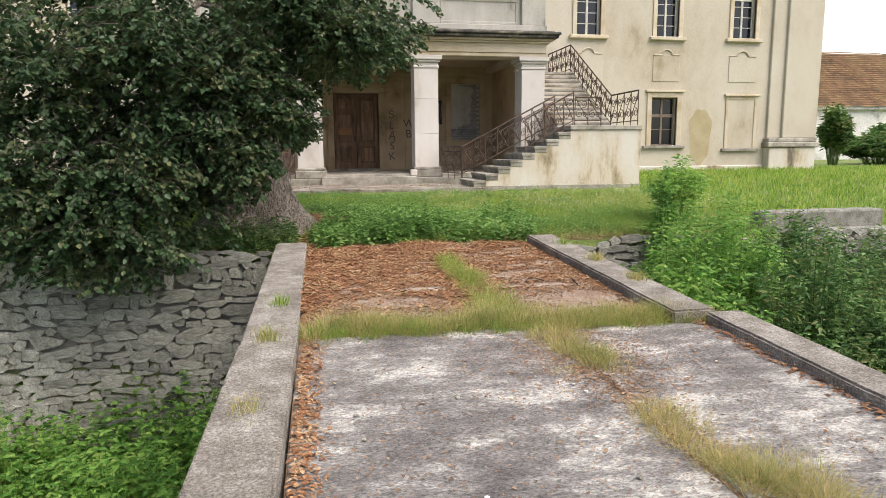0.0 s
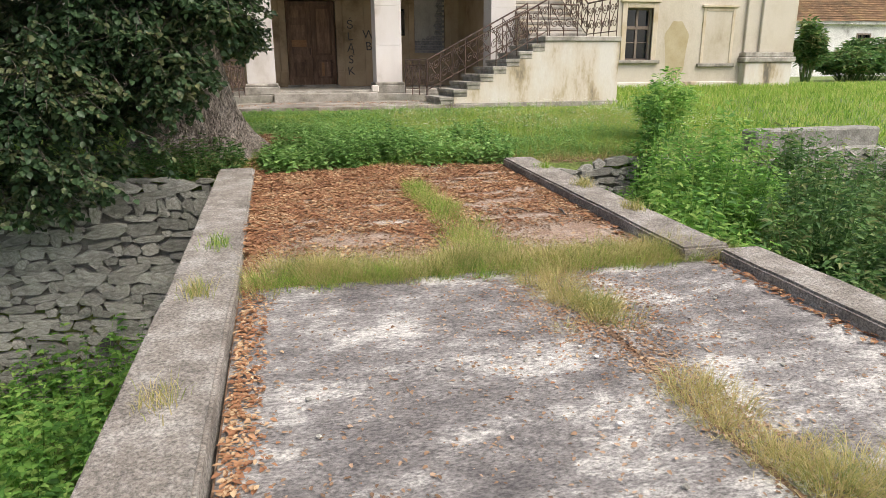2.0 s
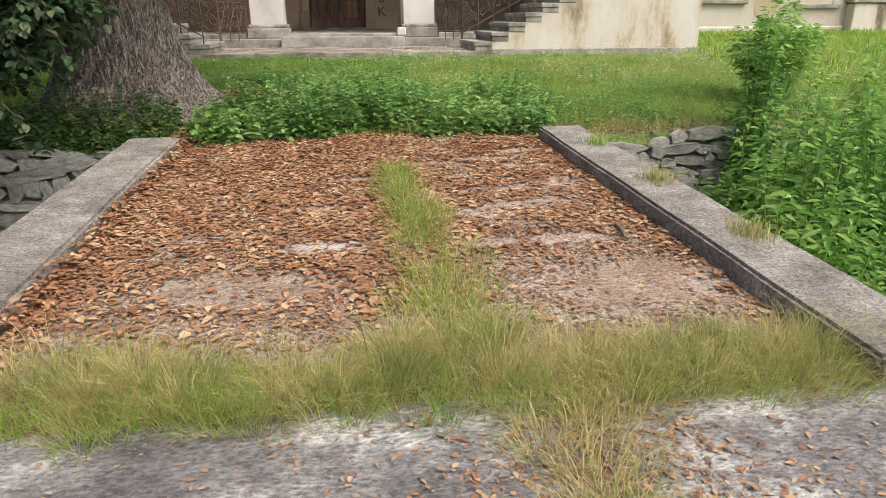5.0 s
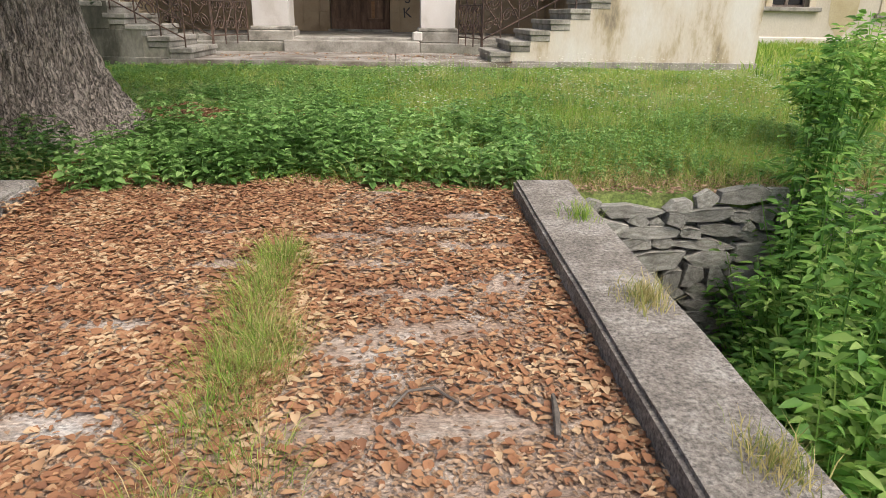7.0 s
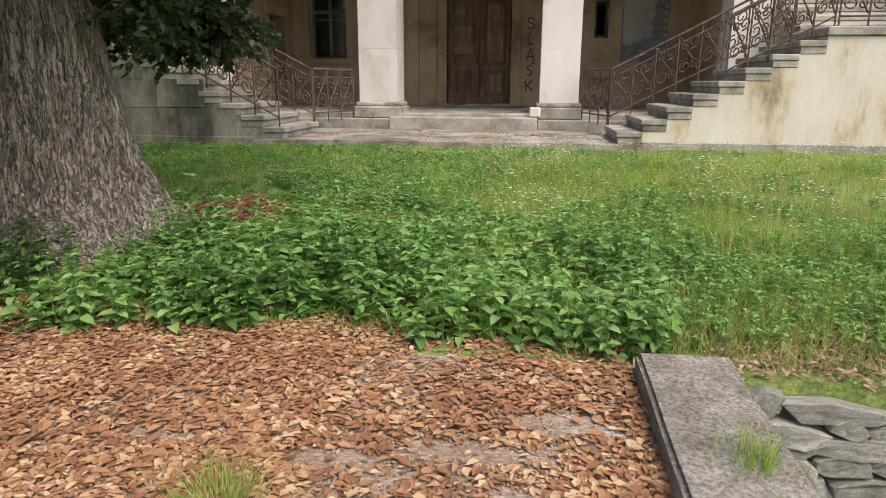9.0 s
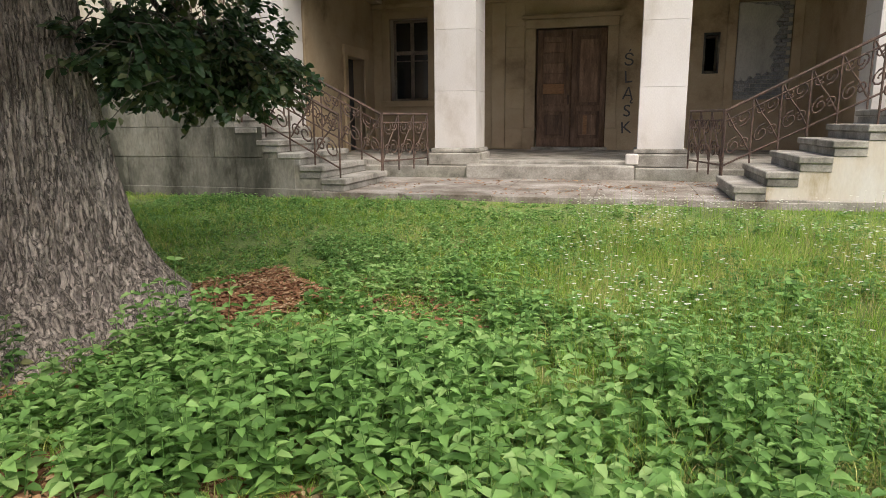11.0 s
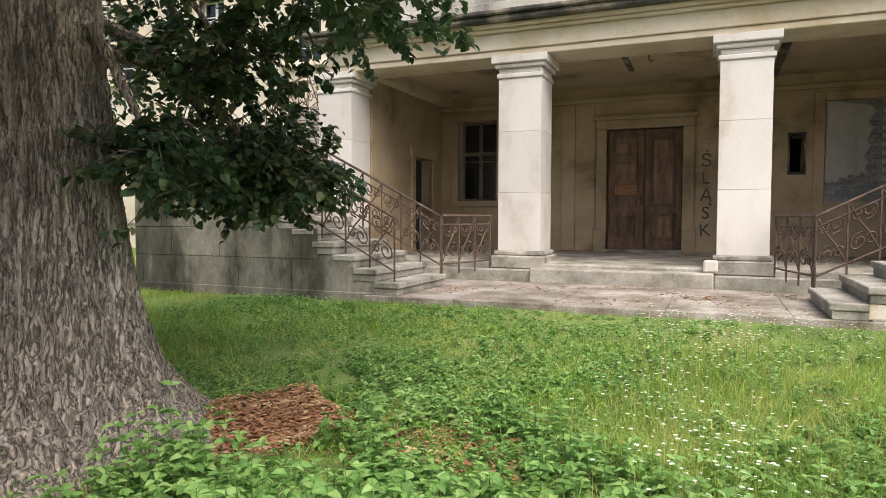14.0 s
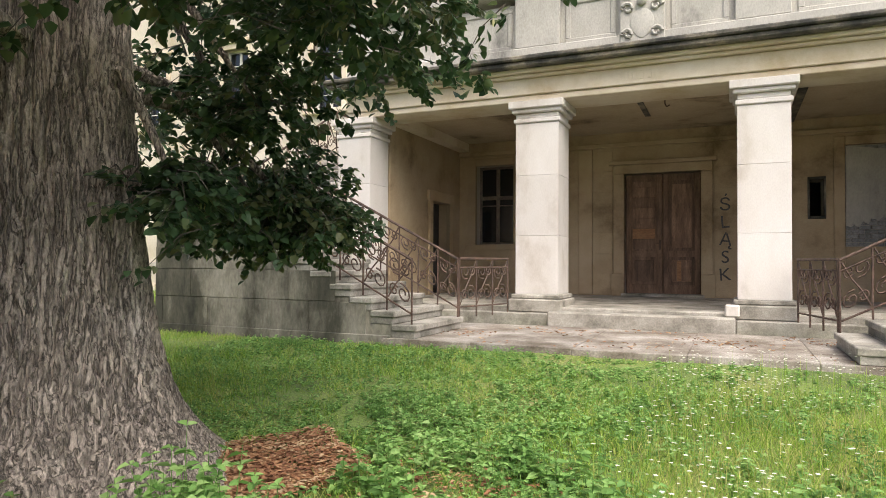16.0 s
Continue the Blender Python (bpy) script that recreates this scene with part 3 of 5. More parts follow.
def pillar(x0, x1):
    p = tagged(empty("pillar", (x0 + x1) / 2, PY, FLOOR), "square whitewashed stone pillar with moulded capital", "pillar", "pillars of the portico", "structure")
    d = x1 - x0
    part("pillar_base", boxes([(x0 - 0.09, x1 + 0.09, PY - 0.13, PY + d + 0.1, FLOOR - 0.098, FLOOR + 0.12), (x0 - 0.06, x1 + 0.06, PY - 0.06, PY + d + 0.06, FLOOR + 0.12, FLOOR + 0.2)], 0.02), STEP, p)
    zc = FLOOR + 0.2
    for h in (1.0, 1.04, 0.0):
        top = zc + h if h else 4.38
        part("stone_block", box(x0, x1, PY, PY + d, zc, top - 0.003, 0.004), WHITE_STONE, p)
        zc = top
    part("capital", boxes([(x0 - 0.03, x1 + 0.03, PY - 0.03, PY + d + 0.03, 4.38, 4.46), (x0 + 0.0, x1 - 0.0, PY, PY + d, 4.46, 4.55), (x0 - 0.06, x1 + 0.06, PY - 0.06, PY + d + 0.06, 4.55, 4.62), (x0 - 0.11, x1 + 0.11, PY - 0.11, PY + d + 0.11, 4.62, 4.75)], 0.015), WHITE_STONE, p)


for x0, x1 in ((-1.97, -1.22), (1.53, 2.26), (4.88, 5.62), (-5.6, -4.88)):
    pillar(x0, x1)
L, R = -5.35, 5.62
part("architrave", boxes([(L, R, PY - 0.02, PY + 0.8, 4.75, 4.86), (L - 0.03, R + 0.03, PY - 0.06, PY + 0.8, 4.86, 5.14)], 0.012), SANDSTONE, portico)
part("architrave", boxes([(L, L + 0.75, PY + 0.8, F - 0.002, 4.75, 5.14), (R - 0.75, R, PY + 0.8, F - 0.002, 4.75, 5.14)], 0.012), SANDSTONE, portico)
part("cornice", boxes([(L - 0.12, R + 0.12, PY - 0.14, F - 0.002, 5.14, 5.2), (L - 0.2, R + 0.2, PY - 0.22, F - 0.003, 5.2, 5.27)], 0.015), SANDSTONE, portico)
part("cornice_top", boxes([(L - 0.32, R + 0.32, PY - 0.36, F - 0.004, 5.27, 5.36), (L - 0.38, R + 0.38, PY - 0.42, F - 0.005, 5.36, 5.44), (L - 0.26, R + 0.26, PY - 0.2, PY + 0.6, 5.44, 5.5)], 0.02), CORNICE, portico, "rain-blackened upper cornice")
part("porch_ceiling", box(L + 0.75, R - 0.75, PY + 0.8, F - 0.002, 4.95, 5.13), CEIL, portico)
part("ceiling_beam", boxes([(x - 0.07, x + 0.07, PY + 1.0, F - 0.1, 4.9, 4.948) for x in (2.55, -2.3)], 0.01), CORNICE, portico, "dark ceiling slot")
part("ceiling_beam", box(-0.14, -0.04, PY + 1.6, PY + 2.8, 4.93, 4.948), CORNICE, portico)
part("ceiling_hook", tube([(0.35, 17.6, 4.95), (0.35, 17.6, 4.86), (0.38, 17.6, 4.81), (0.43, 17.6, 4.84)], 0.012, 6), IRON, portico)
# parapet of the balcony
part("parapet_wall", box(L + 0.05, R - 0.05, PY + 0.1, PY + 0.4, 5.5, 6.5), GREY_STONE, portico)
part("parapet_plinth", box(L - 0.04, R + 0.04, PY - 0.05, PY + 0.5, 5.5, 5.68, 0.015), GREY_STONE, portico)
for a, b in ((-5.35, -4.63), (-1.99, -1.2), (1.51, 2.28), (4.86, 5.62)):
    part("parapet_pier", box(a, b, PY - 0.02, PY + 0.48, 5.684, 6.62, 0.015), GREY_STONE, portico)
for a, b in ((-4.55, -2.07), (-1.12, -0.28), (0.58, 1.43), (2.36, 4.78)):
    part("parapet_panel", boxes([(a, b, PY + 0.075, PY + 0.104, 5.7, 5.78), (a, b, PY + 0.075, PY + 0.104, 6.36, 6.44), (a, a + 0.09, PY + 0.075, PY + 0.104, 5.78, 6.36), (b - 0.09, b, PY + 0.075, PY + 0.104, 5.78, 6.36)], 0.01), GREY_STONE, portico)
part("parapet_coping", box(L - 0.06, R + 0.06, PY - 0.08, PY + 0.55, 6.62, 6.74, 0.02), GREY_STONE, portico)
part("balcony_floor", box(L, R, PY + 0.5, F - 0.004, 5.14, 5.2), STEP, portico)

# carved arms on the parapet
arms = tagged(empty("carved_shield", 0.15, PY, 5.5), "carved grey stone shield with curled leaves on the parapet", "relief")
part("back_slab", box(-0.2, 0.5, PY - 0.07, PY + 0.098, 5.52, 6.55, 0.015), GREY_STONE, arms)
sb = bmesh.new()
bmesh.ops.create_uvsphere(sb, u_segments=20, v_segments=12, radius=1)
for v in sb.verts:
    v.co = (0.15 + v.co.x * 0.19 * (1 - 0.25 * max(0, -v.co.z)), PY - 0.075 + v.co.y * 0.024, 5.82 + v.co.z * 0.24)
part("shield", sb, GREY_STONE, arms)
for s in (1, -1):
    for zc, r in ((5.66, 0.09), (6.08, 0.1), (6.28, 0.08)):
        pts = [(0.15 + s * (0.22 + (r * (1 - q / 9)) * math.cos(q)), PY - 0.09, zc + r * (1 - q / 9) * math.sin(q)) for q in np.linspace(0, 7, 16)]
        part("scroll", tube(pts, np.linspace(0.035, 0.02, 16), 6), GREY_STONE, arms)
hb = bmesh.new()
bmesh.ops.create_uvsphere(hb, u_segments=14, v_segments=10, radius=0.075)
for v in hb.verts:
    v.co = (0.15 + v.co.x * 1.1, PY - 0.1 + v.co.y, 6.17 + v.co.z)
part("helmet", hb, GREY_STONE, arms)
date_bars = tagged(part("carved_date", boxes([(x, x + 0.06, PY - 0.068, PY - 0.055, 4.93, 5.06) for x in (-0.12, 0.0, 0.12, 0.24)], 0.004), SANDSTONE), "worn carved date in the frieze", "inscription")

# porch inner walls: stone facing with joints
INN = F - 0.05
faces_holes = [(-0.79, 0.83, 1.24, 4.0), (2.9, 3.15, 2.96, 3.7), (-4.4, -3.42, 2.42, 4.37), (3.52, 4.6, 2.33, 4.37)]
part("porch_back_wall", wall_with_holes(-4.85, 5.1, INN, F - 0.003, FLOOR, 4.95, faces_holes), PORCH, portico, "ochre stone-faced back wall of the porch")
part("porch_side_wall", box(5.1, 5.6, PY + 0.75, F - 0.003, 0.4, 4.75), PORCH, portico)
part("porch_side_wall", boxes([(-5.35, -4.85, PY + 0.75, 18.78, 0.4, 4.75), (-5.35, -4.85, 19.75, F - 0.003, 0.4, 4.75), (-5.35, -4.85, 18.78, 19.75, 3.38, 4.75), (-5.35, -5.2, 18.78, 19.75, 0.4, 3.38)]), PORCH, portico)
part("side_door_surround", boxes([(-4.9, -4.8, 18.6, 18.78, FLOOR, 3.38), (-4.9, -4.8, 19.75, 19.93, FLOOR, 3.38), (-4.9, -4.79, 18.55, 19.98, 3.38, 3.62)], 0.01), PORCH, portico)
# solid panel in the doorway, the shade inside is in its colour
part("side_doorway_dark", box(-5.15, -5.1, 18.8, 19.73, FLOOR, 3.38), DARK, portico, "near-black panel with the doorway's shade in its colour")
for x in (-1.67, 1.95):
    part("wall_pilaster", boxes([(x - 0.16, x + 0.16, INN - 0.05, INN + 0.01, FLOOR + 0.02, 4.6)], 0.008), PORCH, portico)
part("wall_band", box(-4.85, 5.1, INN - 0.07, INN + 0.01, 4.62, 4.72, 0.01), PORCH, portico)
# coursed facing blocks round the door
for side in (-1, 1):
    for k in range(7):
        z0 = FLOOR + 0.02 + k * 0.47
        a, b = ((-1.5, -1.06) if side < 0 else (1.1, 1.78))
        if z0 + 0.47 < 4.6:
            part("facing_block", box(a, b, INN - 0.022, INN + 0.01, z0, z0 + 0.467, 0.003), PORCH, portico)
part("door_surround", boxes([(-1.03, -0.79, INN - 0.08, F + 0.1, FLOOR + 0.5, 4.0), (0.83, 1.07, INN - 0.08, F + 0.1, FLOOR + 0.5, 4.0), (-1.03, 1.07, INN - 0.08, F + 0.1, 4.0, 4.2), (-1.12, 1.16, INN - 0.14, F + 0.1, 4.2, 4.29), (-1.08, -0.79, INN - 0.11, F + 0.1, FLOOR, FLOOR + 0.5), (0.83, 1.12, INN - 0.11, F + 0.1, FLOOR, FLOOR + 0.5)], 0.012), PORCH, portico)
part("door_sill", box(-0.85, 0.9, INN - 0.16, F + 0.2, FLOOR - 0.01, FLOOR + 0.06, 0.01), STEP, portico)

# double door
door = tagged(empty("door_1", 0.02, F + 0.1, FLOOR), "closed brown panelled double door, weathered, with repair boards", "door", kind="structure")


def door_leaf(x0, x1, boards):
    y = F + 0.12
    z0, z1 = FLOOR + 0.06, 3.99
    leaf = part("door_leaf", boxes([(x0, x1, y, y + 0.05, z0, z1)], 0.006), DOORWOOD, door)
    w = x1 - x0
    stiles = [(x0 + 0.01, x0 + 0.13, z0, z1), (x1 - 0.13, x1 - 0.01, z0, z1), (x0 + 0.13, x1 - 0.13, z0, z0 + 0.2), (x0 + 0.13, x1 - 0.13, z0 + 0.82, z0 + 0.96), (x0 + 0.13, x1 - 0.13, z1 - 0.16, z1)]
    for a, b, c, d in stiles:
        part("door_rail", box(a, b, y - 0.03, y - 0.002, c, d, 0.007), DOORWOOD, leaf)
    part("lower_panel", boxes([(x0 + 0.19, x1 - 0.19, y - 0.022, y - 0.002, z0 + 0.27, z0 + 0.75)], 0.012), DOORWOOD, leaf)
    if boards:
        for i in range(6):
            part("repair_board", box(x0 + 0.15, x1 - 0.16, y - 0.03, y - 0.003, z0 + 1.0 + i * 0.235, z0 + 1.0 + i * 0.235 + 0.225, 0.005), NEWWOOD if i == 1 else DOORWOOD, leaf)
    else:
        part("upper_panel", boxes([(x0 + 0.19, x1 - 0.19, y - 0.02, y - 0.002, z0 + 1.03, z1 - 0.24)], 0.012), DOORWOOD, leaf)
        for i in range(4):
            part("bare_slat", box(x0 + 0.2 + i * (w - 0.4) / 4, x0 + 0.19 + (i + 1) * (w - 0.4) / 4, y - 0.034, y - 0.023, z0 + 0.29, z0 + 0.73), NEWWOOD if i == 1 else DOORWOOD, leaf)
    return leaf


la = door_leaf(-0.78, 0.018, True)
lb = door_leaf(0.024, 0.82, False)
part("lock_plate", boxes([(-0.06, -0.01, F + 0.075, F + 0.088, 2.28, 2.5), (-0.13, -0.02, F + 0.05, F + 0.07, 2.42, 2.44)], 0.004), IRON, la)
part("door_knob", tube([(0.45, F + 0.1, 2.3), (0.45, F + 0.06, 2.3)], 0.025, 8), IRON, lb)

# porch windows
pw = window(-4.4, -3.42, 2.42, 4.37, 2, 2, GREYPAINT, "dark shuttered porch window with broken wooden frame", False, 0.6)
part("shutter", boxes([(-4.36, -3.93, F + 0.3, F + 0.33, 2.45, 3.5), (-3.89, -3.46, F + 0.3, F + 0.33, 2.45, 3.5)], 0.01), GREYPAINT, pw)
part("porch_window_surround", boxes([(-4.6, -4.4, INN - 0.05, F, 2.3, 4.55), (-3.42, -3.22, INN - 0.05, F, 2.3, 4.55), (-4.4, -3.42, INN - 0.05, F, 4.37, 4.55), (-4.65, -3.17, INN - 0.1, F + 0.15, 2.28, 2.42)], 0.01), PORCH, portico)
part("porch_window_surround", boxes([(3.32, 3.52, INN - 0.05, F - 0.003, 1.9, 4.55), (4.6, 4.8, INN - 0.05, F - 0.003, 1.9, 4.55), (3.52, 4.6, INN - 0.05, F - 0.003, 4.37, 4.55)], 0.01), PORCH, portico)
infill = tagged(empty("bricked_up_window", 4.06, F, 2.33), "bricked-up window with grey, partly bare bricks", "window", kind="structure")
for r in range(24):
    for c in range(5):
        a = 3.53 + c * 0.22 - (0.11 if r % 2 else 0)
        b = min(a + 0.21, 4.59)
        a = max(a, 3.53)
        if b - a > 0.03:
            part("brick", box(a, b, F - 0.046 + 0.01 * rng.random(), F - 0.004, 2.335 + r * 0.084, 2.335 + r * 0.084 + 0.076, 0.004), BLUEBOARD, infill)
pl = bmesh.new()
rag = [(3.535, 4.36), (3.535, 2.75)]
for i in range(15):
    rag.append((3.62 + 0.045 * i + 0.03 * math.sin(i * 2.3), 2.72 + 0.015 * i + 0.05 * math.sin(i * 1.7)))
for i in range(12):
    rag.append((4.22 + 0.06 * math.sin(i * 2.1) + 0.012 * i, 3.0 + 0.113 * i))
fp = [pl.verts.new((x, F - 0.062, z)) for x, z in rag]
bp_ = [pl.verts.new((x, F - 0.03, z)) for x, z in rag]
pl.faces.new(fp)
for i in range(len(rag)):
    pl.faces.new((fp[i], bp_[i], bp_[(i + 1) % len(rag)], fp[(i + 1) % len(rag)]))
bmesh.ops.recalc_face_normals(pl, faces=pl.faces)
part("plaster_patch", pl, GREY_STONE, infill, "ragged grey plaster left on the bricks")
part("slot_frame", boxes([(2.86, 2.9, INN - 0.03, F + 0.1, 2.9, 3.76), (3.15, 3.19, INN - 0.03, F + 0.1, 2.9, 3.76), (2.9, 3.15, INN - 0.03, F + 0.1, 3.7, 3.76), (2.9, 3.15, INN - 0.03, F + 0.1, 2.9, 2.96)], 0.006), CORNICE, portico, "dark metal frame of a narrow wall niche")


def writing(name, text, x, z, size, label, step=0.0, y=INN - 0.024):
    holder = tagged(empty(name, x, y, z), label, "graffiti")
    for i, ch in enumerate(text):
        cu = bpy.data.curves.new("glyph", "FONT")
        cu.body, cu.size, cu.extrude = ch, size, 0.0015
        cu.align_x = "CENTER"
        tmp = bpy.data.objects.new("glyph", cu)
        scene.collection.objects.link(tmp)
        me = bpy.data.meshes.new_from_object(tmp.evaluated_get(bpy.context.evaluated_depsgraph_get()))
        bpy.data.objects.remove(tmp)
        me.transform(Matrix.Translation((x, y, z - i * step)) @ Matrix.Rotation(radians(90), 4, "X") @ Matrix.Rotation(radians(5 * math.sin(i * 2.1)), 4, "Z"))
        me.materials.clear()
        me.materials.append(PAINT_BLACK)
        g = new("letter", me)
        g.parent = holder
        g.matrix_parent_inverse = Matrix.Translation(holder.location).inverted()


writing("graffiti", "\u015aL\u0104SK", 1.31, 3.12, 0.38, "black sprayed letters reading \u015aL\u0104SK on the wall", 0.375)
writing("graffiti", "WB", 1.93, 2.8, 0.4, "black sprayed letters W and B on the wall", 0.38, INN - 0.058)
broken = tagged(part("broken_stone", box(1.35, 1.56, PY - 0.215, PY - 0.134, FLOOR - 0.058, FLOOR + 0.13, 0.025), WHITE_STONE), "broken pale stone block beside the pillar base", "stone")

# ---- outer stairs ----
NS, RISE, RUN = 9, 0.179, 0.3356
SF, SB = 13.05, 14.72


def curl(cx, cz, r, turn, start, sign, n=14):
    return [(cx + sign * r * (1 - 0.75 * q) * math.cos(start + turn * q), cz + r * (1 - 0.75 * q) * math.sin(start + turn * q)) for q in np.linspace(0, 1, n)]


def rail(name, p0, p1, height, label, bays, lower=0.14, parent_group="iron stair rails", top2=False):
    """A wrought-iron rail from p0 to p1 (feet), with posts and scrolls in each bay."""
    p0, p1 = Vector(p0), Vector(p1)
    r = tagged(empty(name, *p0), label, "railing", parent_group)
    up = Vector((0, 0, 1))
    part("handrail", tube([p0 + up * height, p1 + up * height], 0.022, 6), IRON, r)
    if top2:
        part("bar", tube([p0 + up * (height - 0.14), p1 + up * (height - 0.14)], 0.012, 5), IRON, r)
    part("bar", tube([p0 + up * lower, p1 + up * lower], 0.014, 5), IRON, r)
    for i in range(bays + 1):
        q = p0.lerp(p1, i / bays)
        part("post", tube([q - up * 0.03, q + up * height], 0.014, 5), IRON, r)
    for i in range(bays):
        a, b = p0.lerp(p1, i / bays), p0.lerp(p1, (i + 1) / bays)
        w = (b - a).length

        def place(u, v):
            return a.lerp(b, u) + up * (lower + v * (height - lower))
        for cu, cv, rad, turn, st, sg in ((0.34, 0.28, 0.3, 8.5, 1.2, 1), (0.66, 0.72, 0.28, 8.5, 4.3, 1), (0.72, 0.25, 0.2, -8, 2.4, 1), (0.28, 0.75, 0.2, -8, 5.5, 1)):
            pts = [place(cu + (x - 0) , cv + z * w / (height - lower)) for x, z in curl(0, 0, rad, turn, st, sg)]
            part("scroll", tube(pts, 0.012, 4), IRON, r)
        part("brace", tube([place(0.05, 0.95), place(0.35, 0.62), place(0.62, 0.4), place(0.95, 0.05)], 0.012, 4), IRON, r)
    return r


def staircase(s, x_first, label):
    """Lower flight away from the axis along the front, landing, upper flight to the balcony. s: +1 or -1."""
    st = tagged(empty("outer_staircase", x_first, SF, G), label, "staircase", "outer staircases", "structure")

    def X(d):
        return x_first + s * d

    def bx(d0, d1, *rest, **kw):
        a, b = sorted((X(d0), X(d1)))
        return box(a, b, *rest, **kw)
    for k in range(NS - 1):
        z = 1.13 + k * RISE
        part("step", bx(k * RUN - 0.03, (k + 1) * RUN - 0.002, SF - 0.02, SB, z - 0.085, z, bevel=0.012), STEP, st)
        part("step_block", bx(k * RUN, (k + 1) * RUN - 0.003, SF, SB - 0.02, z - 0.176, z - 0.088, bevel=0.004), STEP, st)
    zl = 1.13 + (NS - 1) * RISE
    d0, d1 = (NS - 1) * RUN, (NS - 1) * RUN + 2.03
    part("landing", bx(d0 - 0.03, d1 + 0.03, SF - 0.03, SB + 0.15, zl - 0.12, zl, bevel=0.015), STEP, st)
    bm = bmesh.new()
    prof = [(0.0, 0.5), (d1, 0.5), (d1, zl - 0.125), (d0, zl - 0.125)]
    for k in range(NS - 2, -1, -1):
        prof += [((k + 1) * RUN, 1.13 + k * RISE - 0.18), (k * RUN + 0.001, 1.13 + k * RISE - 0.18)]
    fr = [bm.verts.new((X(d), SF + 0.012, z)) for d, z in prof]
    bk = [bm.verts.new((X(d), SB - 0.03, z)) for d, z in prof]
    bm.faces.new(fr)
    bm.faces.new(bk[::-1])
    for i in range(len(prof)):
        j = (i + 1) % len(prof)
        bm.faces.new((fr[i], bk[i], bk[j], fr[j]))
    bmesh.ops.recalc_face_normals(bm, faces=bm.faces)
    part("side_wall", bm, STUCCO_OLD if s > 0 else MOSSWALL, st, "streaked and stained plaster side wall")
    part("wall_foot", bx(0.35, d1 + 0.02, SF - 0.03, SF + 0.01, 0.6, 0.98, bevel=0.01), MOSSWALL if s < 0 else STEP, st)
    if s < 0:
        for r in range(3):
            for c in range(6):
                a, b = 0.75 + r * 0.75 + c * 0.95 - (0.4 if r % 2 else 0), 0.75 + r * 0.75 + (c + 1) * 0.95 - 0.008 - (0.4 if r % 2 else 0)
                a = max(a, 0.45 + r * 0.8)
                b = min(b, d1 - 0.01)
                if b - a > 0.1:
                    part("wall_block", bx(a, b, SF - 0.01, SF + 0.01, 0.98 + r * 0.44, 0.98 + r * 0.44 + 0.432 if r < 2 else 2.2, bevel=0.004), MOSSWALL, st)
    for k in range(12):
        z = zl + 0.165 * (k + 1)
        y = SB + 0.15 + k * 0.28
        part("step", bx(d0 + 0.28, d1 - 0.05, y, y + 0.33, z - 0.08, z, bevel=0.01), STEP, st)
        part("step_block", bx(d0 + 0.28, d1 - 0.05, y + 0.02, y + 0.3, 0.6, z - 0.085), STUCCO_OLD, st)
    zt = zl + 0.165 * 12
    part("upper_landing", bx(d0 + 0.26, d1 + 0.03, SB + 0.15 + 12 * 0.28 + 0.05, F - 0.01, zt - 0.15, zt + 0.02, bevel=0.01), STEP, st)
    part("upper_wall", bx(d0 + 0.3, d1 - 0.02, SB + 0.15 + 12 * 0.28 + 0.06, F - 0.01, 0.6, zt - 0.155), STUCCO_OLD, st)
    lab = "rusty wrought-iron rail with scrollwork on the outer stair"
    yo, yi = SF + 0.12, SB - 0.1
    k0 = 4 if s > 0 else 0
    rail("stair_rail", (X(k0 * RUN + 0.1), yo, 1.13 + k0 * RISE), (X(d0 + 0.1), yo, zl), 0.88, lab, 5 if s > 0 else 7, top2=False)
    rail("stair_rail", (X(0.03), yi, 1.13), (X(d0 + 0.1), yi, zl), 0.9, lab, 8, top2=True)
    rail("stair_rail", (X(d1 - 0.06), SF + 0.1, zl), (X(d1 - 0.06), SB + 0.15, zl), 0.95, lab, 4)
    rail("stair_rail", (X(d1 - 0.06), SB + 0.15, zl), (X(d1 - 0.06), SB + 0.15 + 12 * 0.28, zt), 0.95, lab, 9)
    rail("stair_rail", (X(d1 - 0.06), SB + 0.15 + 12 * 0.28, zt), (X(d1 - 0.06), F - 0.05, zt), 0.95, lab, 5)
    if s > 0:
        rail("stair_rail", (X(d0 + 0.15), yo, zl), (X(d0 + 0.9), yo, zl), 0.75, lab, 2)


staircase(1, 2.65, "outer stone staircase with stained plaster wall and iron rails")
staircase(-1, -2.42, "outer stone staircase with mossy block wall and iron rails")
rail("porch_rail", (2.32, 15.86, FLOOR - 0.1), (2.66, SB - 0.06, FLOOR - 0.1), 0.9, "rusty wrought-iron porch rail with scrolls", 3, top2=True)
rail("porch_rail", (-2.05, 15.86, FLOOR - 0.1), (-2.44, SB - 0.06, FLOOR - 0.1), 0.9, "rusty wrought-iron porch rail with scrolls", 3, top2=True)

